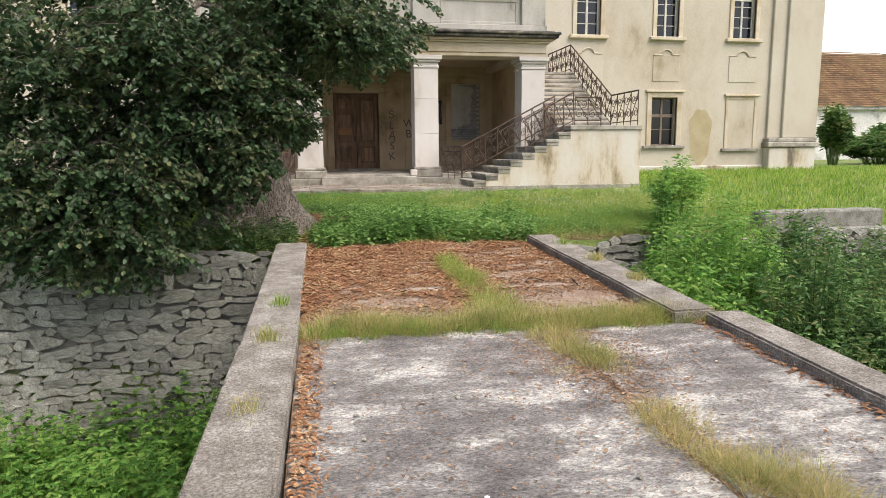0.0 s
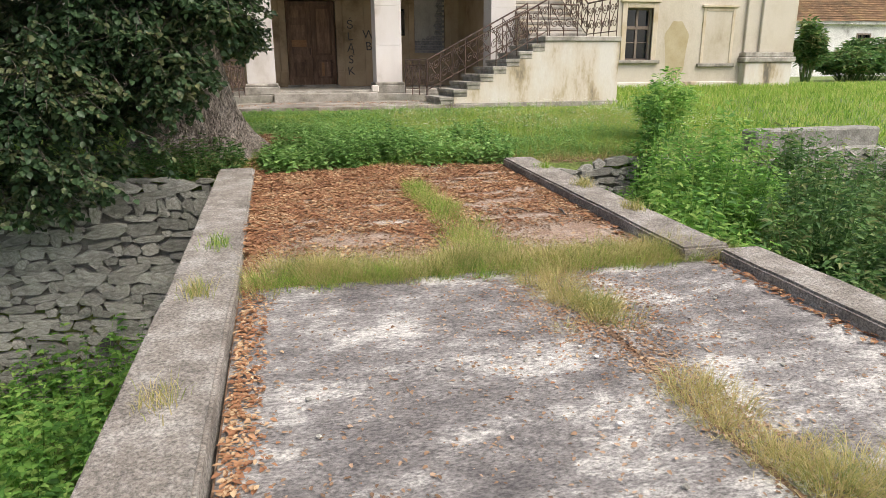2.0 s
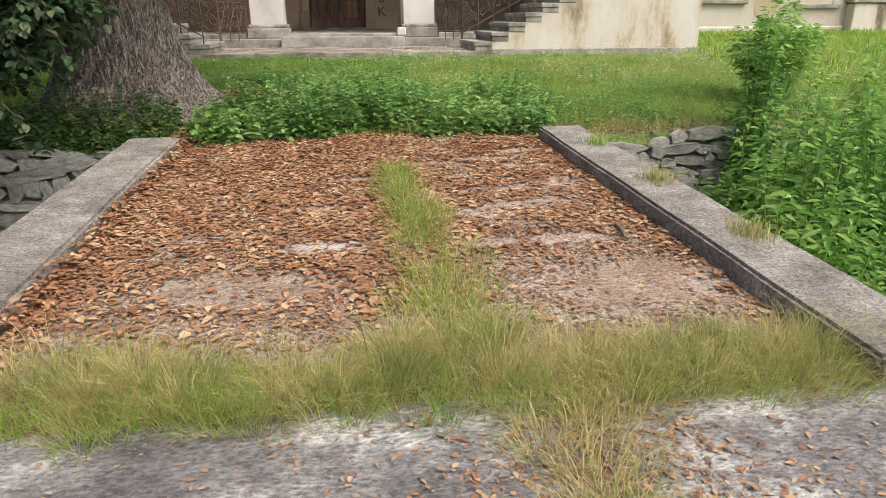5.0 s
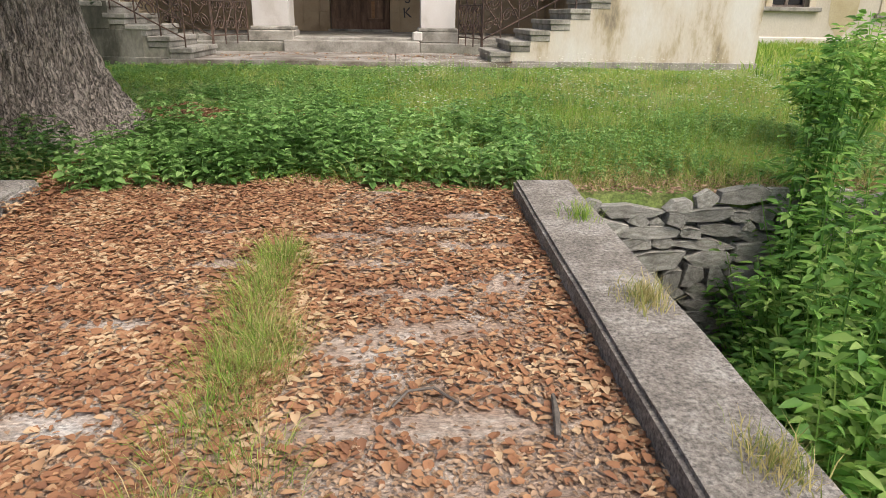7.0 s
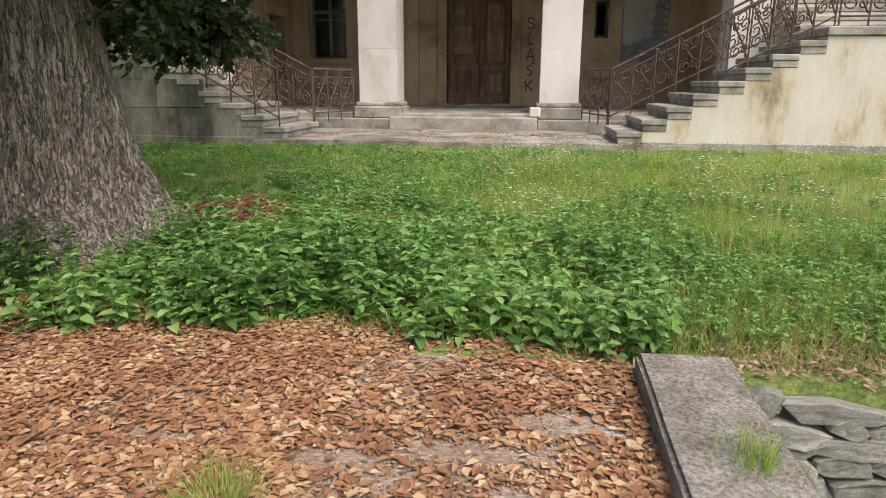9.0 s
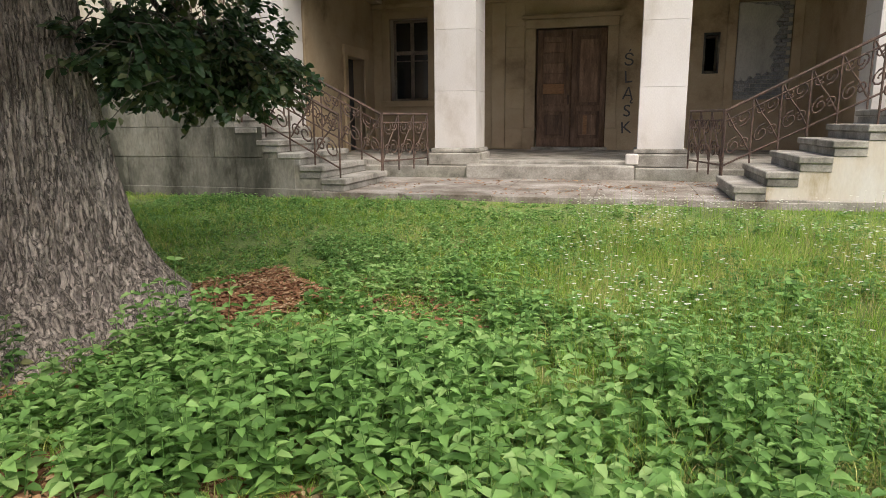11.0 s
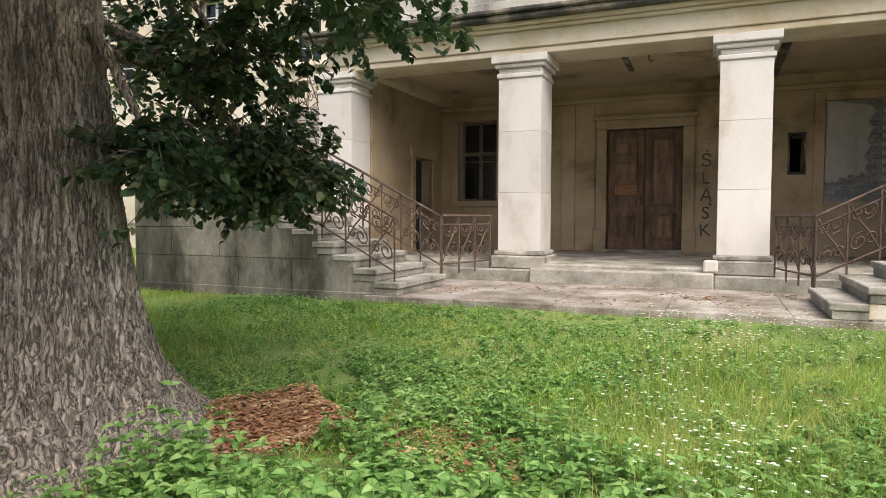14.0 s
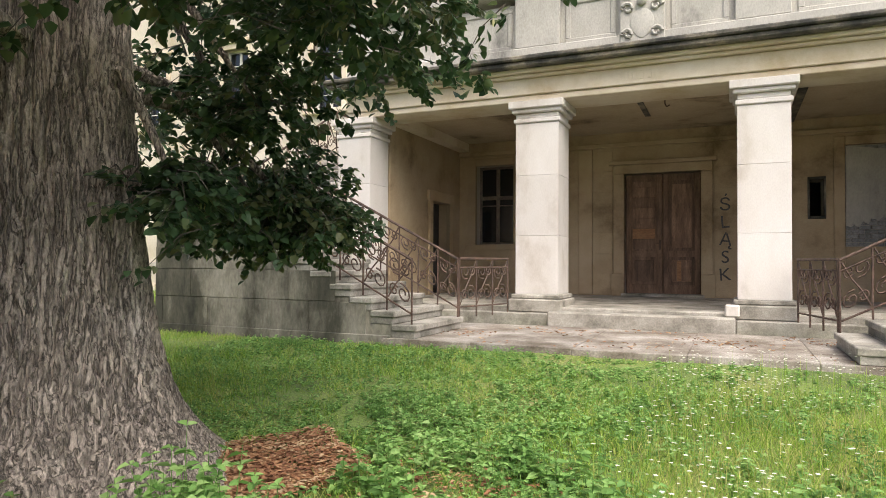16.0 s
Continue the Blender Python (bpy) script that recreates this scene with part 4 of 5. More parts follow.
# ---- moat retaining walls ----
def stone_mesh(i):
    r = random.Random(i)
    bm = bmesh.new()
    n = r.choice((5, 6, 7))
    ring = []
    for k in range(n):
        a = 2 * math.pi * (k + r.uniform(-0.36, 0.36)) / n
        c, s = math.cos(a), math.sin(a)
        q = 1.0 / max(abs(c), abs(s)) ** 0.75
        ring.append((0.5 * q * c * r.uniform(0.93, 1.1), 0.5 * q * s * r.uniform(0.9, 1.12)))
    back = [bm.verts.new((x, 0.5, z)) for x, z in ring]
    mid = [bm.verts.new((x, -0.2, z)) for x, z in ring]
    frontv = [bm.verts.new((x * 0.96, -0.4 + r.uniform(-0.12, 0.12), z * 0.95)) for x, z in ring]
    for A, B in ((back, mid), (mid, frontv)):
        for k in range(n):
            bm.faces.new((A[k], A[(k + 1) % n], B[(k + 1) % n], B[k]))
    bm.faces.new(frontv)
    bmesh.ops.recalc_face_normals(bm, faces=bm.faces)
    me = bpy.data.meshes.new("stone")
    bm.to_mesh(me)
    bm.free()
    me.materials.append(RUBBLE)
    return me


STONES = [stone_mesh(i) for i in range(28)]


def rubble_wall(name, x0, x1, z0, z1, near0, near1, label):
    w = tagged(empty(name, x0, 6.2, z0), label, "retaining wall", kind="structure")
    part("wall_core", box(x0, x1, 6.235, 6.6, z0 - 0.4, z1 - 0.15), MORTAR, w)
    r = random.Random(5)
    rest_v, rest_f = [], []
    z = z0
    while z < z1 - 0.04:
        h = min(r.uniform(0.07, 0.18), z1 - z)
        x = x0 + r.uniform(-0.2, 0)
        while x < x1:
            wd = r.choice((r.uniform(0.1, 0.25), r.uniform(0.2, 0.55)))
            cx, cz = x + wd / 2, z + h / 2 + 0.06 * math.sin(x * 1.7 + z * 3) + r.uniform(-0.03, 0.03)
            sc = (wd * r.uniform(1.0, 1.14), 0.11 * r.uniform(0.6, 1.4), h * r.uniform(0.95, 1.4))
            me = r.choice(STONES)
            m = Matrix.LocRotScale((cx, 6.19, cz), Euler((0, r.uniform(-0.2, 0.2), 0)), sc)
            if near0 < cx < near1:
                ob = new("stone", me)
                ob.parent = w
                ob.matrix_parent_inverse = Matrix.Translation(w.location).inverted()
                ob.matrix_basis = m
            else:
                base = len(rest_v)
                rest_v.extend([(m @ v.co)[:] for v in me.vertices])
                rest_f.extend([[base + i for i in p.vertices] for p in me.polygons])
            x += wd
        z += h
    if rest_v:
        me = bpy.data.meshes.new("stones")
        me.from_pydata(rest_v, [], rest_f)
        me.materials.append(RUBBLE)
        ob = tagged(new("stones", me), kind="stuff")
        ob.parent = w
        ob.matrix_parent_inverse = Matrix.Translation(w.location).inverted()


rubble_wall("moat_wall_west", -14, -2.06, -2.6, 0.42, -5.2, -2.0, "grey rubble stone retaining wall of the moat")
rubble_wall("moat_wall_east", 2.42, 12, -1.6, 0.44, 2.4, 5.0, "grey rubble stone retaining wall beside the bridge")
tagged(part("moat_wall_coping", boxes([(6.3, 8.75, 6.35, 6.75, 0.35, 0.8), (6.9, 8.75, 6.25, 6.36, 0.3, 0.5)], 0.03), RUBBLE), "low grey concrete wall block at the moat edge", "wall", kind="structure")

# ---- large tree ----
TX, TY, TZ = -2.5, 8.1, 0.5


def trunk_radius(z):
    h = z - TZ
    return 0.36 + 0.36 * math.exp(-h / 2.0) + 0.5 * math.exp(-h / 0.35)


tree = tagged(empty("tree", TX, TY, TZ), "large old lime tree with furrowed bark and drooping dark leaves", "tree")
tv, tf = [], []
SEG, RINGS = 400, 230
for j in range(RINGS):
    z = TZ - 0.2 + (j / (RINGS - 1)) ** 1.2 * 8.5
    for i in range(SEG):
        a = 2 * math.pi * i / SEG
        r = trunk_radius(max(z, TZ))
        c, s = math.cos(a), math.sin(a)
        lobes = 1 + 0.05 * math.sin(3 * a + 0.6) + 0.10 * math.exp(-(z - TZ) / 0.7) * math.sin(6 * a + 1.0)
        drift = 0.05 * noise.noise(Vector((c * 2, s * 2, z * 1.3)))
        n1 = noise.noise(Vector(((r * c + drift) * 19, (r * s + drift) * 19, z * 1.9)))
        n2 = noise.noise(Vector(((r * c - drift) * 40, (r * s + drift) * 40, z * 4.5 + 7)))
        crack = 0.034 * max(0.0, 1 - abs(n1) * 4.5) + 0.014 * max(0.0, 1 - abs(n2) * 4)
        r = r * lobes - crack + 0.008 * noise.noise(Vector((c * 30, s * 30, z * 11)))
        tv.append((TX + r * c - 0.045 * (z - TZ), TY + r * s + 0.01 * (z - TZ), z))
        if j:
            k, p = j * SEG + i, j * SEG + (i + 1) % SEG
            tf.append((k - SEG, p - SEG, p, k))
soup("trunk", tv, tf, BARK, tree, True)
# lobes of foliage: centre, half-sizes, twigs
LOBES = [((-2.35, 9.8, 2.5), (1.0, 0.7, 0.4), 130), ((-1.95, 10.0, 2.3), (0.7, 0.5, 0.26), 50), ((-3.05, 6.95, 2.7), (0.75, 0.45, 0.5), 70), ((-1.5, 6.55, 3.4), (0.4, 0.25, 0.4), 40), ((-0.6, 8.8, 3.8), (1.1, 1.1, 0.6), 120), ((-1.35, 9.6, 4.0), (1.2, 1.2, 0.75), 95), ((-1.75, 9.0, 3.2), (0.5, 0.5, 0.35), 40),
         ((-0.7, 7.2, 3.9), (1.1, 1.0, 0.8), 150), ((-3.3, 6.5, 3.7), (1.3, 0.8, 0.9), 160), ((-3.9, 6.3, 2.2), (1.5, 0.9, 0.9), 220), ((-4.3, 5.5, 0.9), (1.3, 0.75, 0.75), 230),
         ((-5.6, 6.4, 2.6), (1.5, 1.1, 1.1), 220), ((-6.2, 6.4, 1.1), (1.3, 0.9, 0.8), 150), ((-3.35, 6.3, 1.5), (0.65, 0.5, 0.55), 130), ((-4.6, 7.0, 4.2), (1.8, 1.3, 1.0), 200), ((-3.2, 9.8, 3.9), (1.5, 1.2, 0.9), 60),
         ((-4.6, 10.0, 3.0), (1.5, 1.3, 0.9), 60), ((-1.6, 7.6, 5.5), (1.8, 1.4, 0.9), 80), ((-4.2, 8.4, 5.8), (2.4, 2.0, 1.2), 80), ((-0.9, 9.4, 5.6), (1.7, 1.6, 1.0), 80), ((-7.6, 7.2, 4.0), (1.6, 1.5, 1.3), 150), ((-7.4, 7.0, 2.0), (1.4, 1.2, 1.0), 110),
         ((-2.6, 8.2, 7.6), (2.4, 2.2, 1.2), 45), ((-2.05, 9.2, 3.1), (0.9, 0.5, 0.5), 15), ((-2.7, 6.7, 3.3), (0.9, 0.4, 0.7), 100), ((-1.9, 6.8, 4.4), (0.8, 0.4, 0.7), 70),
         ((-2.4, 5.6, 1.8), (0.5, 0.4, 0.38), 130), ((-2.05, 5.7, 2.55), (0.65, 0.45, 0.45), 130), ((-2.95, 5.5, 2.3), (0.6, 0.5, 0.5), 100), ((-2.45, 5.6, 3.1), (0.75, 0.5, 0.5), 130), ((-0.95, 5.9, 3.55), (0.75, 0.5, 0.4), 110), ((-1.7, 5.7, 3.95), (0.9, 0.5, 0.5), 120),
         # the lobes at z 6.8 and 6.9 are unseen, added to shade lawn and left stair
         ((-3.5, 5.4, 3.3), (0.9, 0.6, 0.6), 130), ((-3.7, 5.3, 1.7), (0.7, 0.5, 0.5), 110), ((-5.0, 5.3, 1.6), (1.1, 0.6, 0.7), 130), ((-4.7, 5.5, 3.0), (1.0, 0.6, 0.7), 120), ((-3.6, 11.2, 6.8), (2.6, 1.8, 1.0), 130), ((-0.9, 10.4, 6.9), (1.9, 1.6, 0.9), 90), ((-1.75, 8.35, 2.4), (0.35, 0.3, 0.24), 36)]
LB, LW, LN, LL = [], [], [], []
tw = bmesh.new()
for (cx, cy, cz), (rx, ry, rz), n in LOBES:
    start = Vector((TX, TY, min(max(cz + 0.7, 2.6), 7.0)))
    end = Vector((cx, cy, cz))
    mid = (start + end) / 2 + Vector((0, 0, 0.45))
    part("limb", tube([start, start.lerp(mid, 0.5) + Vector((0, 0, 0.1)), mid, mid.lerp(end, 0.5), end], [0.075, 0.055, 0.04, 0.028, 0.012], 7), BARK, tree)
    for _ in range(n):
        d = rng.normal(size=3)
        d /= np.linalg.norm(d)
        q = rng.random() ** 0.45 * (1.4 if rng.random() < 0.12 else 1.0)
        c = np.array((cx + rx * d[0] * q, cy + ry * d[1] * q, cz + rz * d[2] * q))
        out = np.array((d[0] * 0.8 + rng.normal() * 0.4, d[1] * 0.8 + rng.normal() * 0.4, -0.35 + rng.normal() * 0.25))
        out /= np.linalg.norm(out)
        ln = rng.uniform(0.3, 0.55)
        a0 = c - out * ln * 0.5
        m0 = c + np.array((0, 0, 0.05))
        b0 = c + out * ln * 0.5 - np.array((0, 0, 0.06))
        tube([a0, m0, b0], [0.006, 0.004, 0.002], 3, tw, False)
        k = 30
        u = rng.random(k)
        p = a0 + (b0 - a0) * u[:, None] + rng.normal(size=(k, 3)) * 0.025
        side = np.cross(out, (0, 0, 1.0))
        side /= np.linalg.norm(side) + 1e-6
        sg = rng.choice((-1, 1), k)[:, None]
        w = side * sg * 0.9 + out * 0.6 + rng.normal(size=(k, 3)) * 0.3
        w[:, 2] -= 0.3
        LB.append(p)
        LW.append(w)
        nn = rng.normal(size=(k, 3)) * 0.35
        nn[:, 2] += 1
        LN.append(nn)
        LL.append(rng.uniform(0.05, 0.098, k))
tagged(part("twigwork", tw, TWIG, tree), kind="stuff")
LB, LW, LN, LL = np.concatenate(LB), unit(np.concatenate(LW)), unit(np.concatenate(LN)), np.concatenate(LL)
crown = leaf_cloud("crown", LB, LW, LN, LL, LL * 0.8, LEAF, tree, 0.12)
tagged(crown, "many dark green heart-shaped leaves, some yellowing", kind="stuff")
pick = rng.choice(len(LB), 1700, replace=False)
hang = np.stack([rng.normal(size=1700) * 0.35, rng.normal(size=1700) * 0.35, np.full(1700, -1.0)], 1)
bl_ = rng.uniform(0.05, 0.09, 1700)
bracts = leaf_cloud("seed_bract_mass", LB[pick] - np.array([[0, 0, 0.02]]), unit(hang), unit(rng.normal(size=(1700, 3))), bl_, bl_ * 0.2, BRACT, tree, 0.1)
tagged(bracts, "pale hanging seed bracts among the leaves", kind="stuff")
# bare twigs
for s in range(5):
    r = random.Random(s)
    p = Vector((-5.1 + s * 0.2, 5.7, 3.6))
    pts = [p]
    for _ in range(5):
        p = p + Vector((r.uniform(-0.18, 0.12), r.uniform(-0.1, 0.1), -r.uniform(0.05, 0.25)))
        pts.append(p)
    part("bare_twig", tube(pts, np.linspace(0.014, 0.004, 6), 4), TWIG, tree, "pale bare twig")


# ---- plants ----
def weed_bed(name, label, area, count, h0, h1, leaf, material, zfun, keep=None, tiers=6, kind="stuff", per=3):
    """A bed of upright leafy weeds: stems with tiers of leaves."""
    x0, x1, y0, y1 = area
    x, y = rng.uniform(x0, x1, count), rng.uniform(y0, y1, count)
    if keep is not None:
        ok = keep(x, y)
        x, y = x[ok], y[ok]
    n = len(x)
    z = zfun(x, y)
    h = rng.uniform(h0, h1, n) * (0.75 + 0.35 * np.sin(x * 2.3 + 1) * np.sin(y * 2.9))
    lean = rng.normal(size=(n, 2)) * 0.12
    B, W, N, S = [], [], [], []
    for t in range(tiers):
        f = (t + 0.7) / tiers
        f = f + rng.uniform(-0.06, 0.06, n)
        for k in range(per):
            a = rng.uniform(0, 2 * np.pi, n) if k == 0 else a + 2 * np.pi / per
            b = np.stack([x + lean[:, 0] * h * f, y + lean[:, 1] * h * f, z + h * f], 1)
            w = np.stack([np.cos(a), np.sin(a), rng.uniform(-0.25, 0.45, n)], 1)
            B.append(b)
            W.append(w)
            nn = rng.normal(size=(n, 3)) * 0.25
            nn[:, 2] += 1
            N.append(nn)
            S.append(leaf * rng.uniform(0.55, 1.15, n) * (1.15 - 0.5 * f))
    S = np.concatenate(S)
    bed = tagged(empty(name, (x0 + x1) / 2, (y0 + y1) / 2, float(z.mean())), label, "weeds", kind=kind)
    leaf_cloud("leaves", np.concatenate(B), unit(np.concatenate(W)), unit(np.concatenate(N)), S, S * 0.62, material, bed)
    wv = 0.004
    base = np.stack([x, y, z], 1)
    top = np.stack([x + lean[:, 0] * h, y + lean[:, 1] * h, z + h], 1)
    dx = np.array([[wv, 0, 0], [-wv * 0.5, wv * 0.87, 0], [-wv * 0.5, -wv * 0.87, 0]])
    v = np.concatenate([base[:, None] + dx, top[:, None] + dx * 0.4], 1).reshape(-1, 3)
    k = np.arange(n) * 6
    fs = np.concatenate([np.stack([k + i, k + (i + 1) % 3, k + 3 + (i + 1) % 3, k + 3 + i], 1) for i in range(3)])
    soup("stemwork", v, fs, material, bed)
    return bed


def edge(x):
    return 6.35 + 0.28 * np.exp(-((x - 0.2) / 0.7) ** 2) + 0.06 * np.sin(x * 6)


weed_bed("nettle_bed", "dense bed of fresh green leafy weeds at the bridge end", (-1.9, 2.2, 6.2, 8.3), 1250, 0.2, 0.6, 0.095, NETTLE, gz,
         lambda x, y: (y > edge(x)) & (y < 8.0 - 0.16 * (x - 0.2) ** 2 + 0.25 * np.sin(x * 4)) & ((x + 2.5) ** 2 + (y - 8.1) ** 2 > 1.75) & ((x > -1.5) | (y > 7.1)))
weed_bed("weed_patch", "thin green weeds along the moat edge under the tree", (-7, -1.75, 6.25, 7.4), 1100, 0.16, 0.48, 0.08, BRAMBLE, gz)
weed_bed("lawn_weeds", "scattered low leafy weeds in the lawn", (-1.6, 7.0, 7.4, 12.9), 5200, 0.06, 0.2, 0.062, NETTLE, gz, lambda x, y: (np.sin(x * 2.7 + np.sin(y * 1.9)) * np.sin(y * 3.1 + 0.6 * x) > -0.25) & (rng.random(len(x)) < np.clip((12.9 - y) / 4, 0, 1) * np.clip((7.0 - x) / 4, 0, 1)) & ((x + 1.3) ** 2 / 0.3 + (y - 8.75) ** 2 / 0.5 > 0.9), 3)
weed_bed("tall_lawn_weeds", "taller pale green leafy weeds behind the bed", (-1.5, 2.6, 7.7, 9.4), 620, 0.14, 0.36, 0.085, NETTLE, gz, lambda x, y: (np.sin(x * 3.3 + 1) * np.sin(y * 4.1 + x) > -0.2) & ((x + 1.3) ** 2 / 0.3 + (y - 8.75) ** 2 / 0.5 > 1.0) & ((x - TX) ** 2 + (y - TY) ** 2 > 1.2), 4)
weed_bed("bank_weeds", "mixed green weeds along the lawn edge", (1.7, 5.6, 6.55, 8.6), 1300, 0.08, 0.3, 0.055, NETTLE, gz)
weed_bed("shade_weeds", "low clover-like weeds in the shaded lawn", (-5, 3.0, 8.6, 12.9), 4600, 0.04, 0.13, 0.045, NETTLE, gz, lambda x, y: (rng.random(len(x)) < np.clip((3.0 - x) / 4, 0, 1)) & ((x - TX) ** 2 + (y - TY) ** 2 > 1.2) & ((x + 1.3) ** 2 / 0.3 + (y - 8.75) ** 2 / 0.5 > 0.9), 3)
MOATZ = lambda x, y: np.full_like(x, -2.45)
weed_bed("moat_weeds", "thick green nettles covering the moat floor", (-10, -2.1, -3.5, 6.05), 3000, 0.7, 1.35, 0.13, SHRUB, MOATZ, None, 6)


def shrub(x, y, z, rx, ry, h, n, leaf, material, label, name="shrub"):
    s = tagged(empty(name, x, y, z), label, "shrub", "shrubs in the moat")
    sm = bmesh.new()
    B, W, N, S = [], [], [], []
    for i in range(n):
        a, q = rng.uniform(0, 2 * np.pi), math.sqrt(rng.random())
        tip = np.array((x + rx * q * math.cos(a), y + ry * q * math.sin(a), z + h * (1 - 0.45 * q * q) * rng.uniform(0.72, 1.05)))
        root = np.array((x + rx * 0.3 * q * math.cos(a), y + ry * 0.3 * q * math.sin(a), z))
        mid = (root + tip) / 2 + np.array((0, 0, 0.15 * h)) + rng.normal(size=3) * 0.05
        tube([root, mid, tip], [0.012, 0.008, 0.003], 3, sm, False)
        k = 52
        u = rng.uniform(0.25, 1, k) ** 0.7
        p = np.outer((1 - u) ** 2, root) + np.outer(2 * u * (1 - u), mid) + np.outer(u ** 2, tip)
        ang = rng.uniform(0, 2 * np.pi, k)
        w = np.stack([np.cos(ang), np.sin(ang), rng.uniform(-0.45, 0.4, k)], 1)
        p = p + w * 0.1 * rng.random(k)[:, None]
        nn = rng.normal(size=(k, 3)) * 0.35
        nn[:, 2] += 1
        B.append(p)
        W.append(w)
        N.append(nn)
        S.append(leaf * rng.uniform(0.42, 1.0, k))
    tagged(part("stemwork", sm, material, s), kind="stuff")
    S = np.concatenate(S)
    leaf_cloud("foliage", np.concatenate(B), unit(np.concatenate(W)), unit(np.concatenate(N)), S, S * 0.42, material, s)
    return s


LUSH = "tall lush green shrub with pointed leaves rising from the moat"
DULL = "tangled bramble shrub with dull green leaves in the moat"
for x, y, rx, ry, top, n, lf, m, lab in (
        (4.05, 5.2, 0.7, 0.7, 0.9, 170, 0.12, SHRUB, LUSH), (4.2, 6.1, 0.6, 0.45, 1.4, 90, 0.12, SHRUB, LUSH), (3.5, 4.2, 0.8, 0.7, 0.7, 170, 0.12, SHRUB, LUSH), (4.6, 4.7, 0.9, 0.8, 1.0, 170, 0.12, SHRUB, LUSH),
        (3.6, 3.1, 0.8, 0.8, 0.15, 110, 0.13, SHRUB, LUSH), (4.9, 3.4, 1.0, 0.9, 0.75, 130, 0.12, BRAMBLE, DULL), (5.9, 4.6, 1.1, 1.0, 0.75, 130, 0.12, BRAMBLE, DULL), (3.9, 1.9, 1.0, 0.9, -0.1, 120, 0.11, BRAMBLE, DULL),
        (5.4, 2.2, 1.1, 1.0, 0.35, 130, 0.11, BRAMBLE, DULL), (6.7, 3.0, 1.2, 1.0, 0.55, 130, 0.11, BRAMBLE, DULL), (7.6, 4.6, 1.3, 1.1, 0.6, 130, 0.11, BRAMBLE, DULL), (4.4, 0.6, 1.0, 0.9, -0.3, 100, 0.11, BRAMBLE, DULL),
        (6.2, 1.0, 1.3, 1.1, 0.1, 120, 0.11, BRAMBLE, DULL), (8.4, 2.6, 1.4, 1.2, 0.4, 130, 0.11, BRAMBLE, DULL), (9.3, 5.0, 1.4, 1.1, 0.6, 120, 0.11, BRAMBLE, DULL), (7.8, 0.6, 1.4, 1.2, 0.0, 110, 0.11, BRAMBLE, DULL), (10.4, 3.4, 1.5, 1.4, 0.5, 120, 0.11, BRAMBLE, DULL), (5.2, 5.7, 0.9, 0.5, 1.15, 120, 0.15, SHRUB, LUSH), (6.4, 5.7, 1.0, 0.6, 1.0, 120, 0.13, BRAMBLE, DULL), (8.3, 5.8, 1.2, 0.6, 0.7, 120, 0.12, BRAMBLE, DULL), (3.2, 3.7, 0.5, 0.6, 0.45, 80, 0.15, SHRUB, LUSH)):
    shrub(x, y, -2.5, rx * 1.12, ry * 1.1, top + 2.68, n, lf, m, lab)
shrub(5.2, 7.3, 0.45, 0.6, 0.55, 1.4, 40, 0.12, SHRUB, "leafy green weed shrub in the lawn")
shrub(7.9, 19.7, 1.0, 0.5, 0.4, 0.7, 40, 0.13, SHRUB, "small green shrub at the house wall")

# meadow
def scatter(n, x0, x1, y0, y1):
    x, y = rng.uniform(x0, x1, n), rng.uniform(y0, y1, n)
    ok = ((x - TX) ** 2 + (y - TY) ** 2 > 0.95) & ~((y > 13.0) & (np.abs(x - AX) < 7.4)) & ~((x + 1.3) ** 2 / 0.3 + (y - 8.75) ** 2 / 0.5 < rng.uniform(0.4, 1.2, n))
    return x[ok], y[ok]


x, y = scatter(240000, -8, 9, 6.5, 13.05)
patch = 0.5 + 0.25 * np.sin(x * 1.1 + 0.7 * np.sin(y)) * np.sin(y * 1.3 + 1) + 0.25 * np.sin(x * 5.3 + 2 * np.sin(y * 2.1)) * np.sin(y * 6.1 + 1.5 * np.sin(x * 3.3))
keep = rng.random(len(x)) < 0.45 + 0.55 * patch
x, y, patch = x[keep], y[keep], patch[keep]
h = rng.uniform(0.03, 0.14, len(x)) * (0.4 + 1.3 * patch)
tall = (rng.random(len(x)) < 0.06) & (y < 9.5) & (x > 0.5)
h = np.where(tall, h * 2.2, h) * np.where(y > 12, 0.6, 1.0)
tagged(blades("meadow_grass", x, y, gz(x, y) - 0.02, h, rng.uniform(0.003, 0.007, len(x)), rng.uniform(0.2, 1.2, len(x)), BLADE), "fresh green uneven lawn grass", "grass", kind="stuff")
x, y = scatter(60000, 7, 34, 6.5, 21)
tagged(blades("far_meadow_grass", x, y, gz(x, y) - 0.02, rng.uniform(0.1, 0.28, len(x)), rng.uniform(0.012, 0.025, len(x)), rng.uniform(0.1, 0.9, len(x)), BLADE), "long green meadow grass beside the house", "grass", kind="stuff")
x, y = scatter(20000, -22, -8, 6.5, 20)
tagged(blades("shaded_grass", x, y, gz(x, y) - 0.02, rng.uniform(0.1, 0.25, len(x)), rng.uniform(0.012, 0.025, len(x)), rng.uniform(0.1, 0.9, len(x)), BLADE), "green grass in the shade behind the tree", "grass", kind="stuff")
# dry tufts in the lawn near the kerb
x, y = scatter(9000, 1.6, 5.5, 6.35, 7.4)
tagged(blades("dry_edge_grass", x, y, gz(x, y) - 0.02, rng.uniform(0.06, 0.2, len(x)), rng.uniform(0.003, 0.006, len(x)), rng.uniform(0.3, 1.1, len(x)), DRYBLADE), "dry pale grass at the lawn's edge", "grass", kind="stuff")

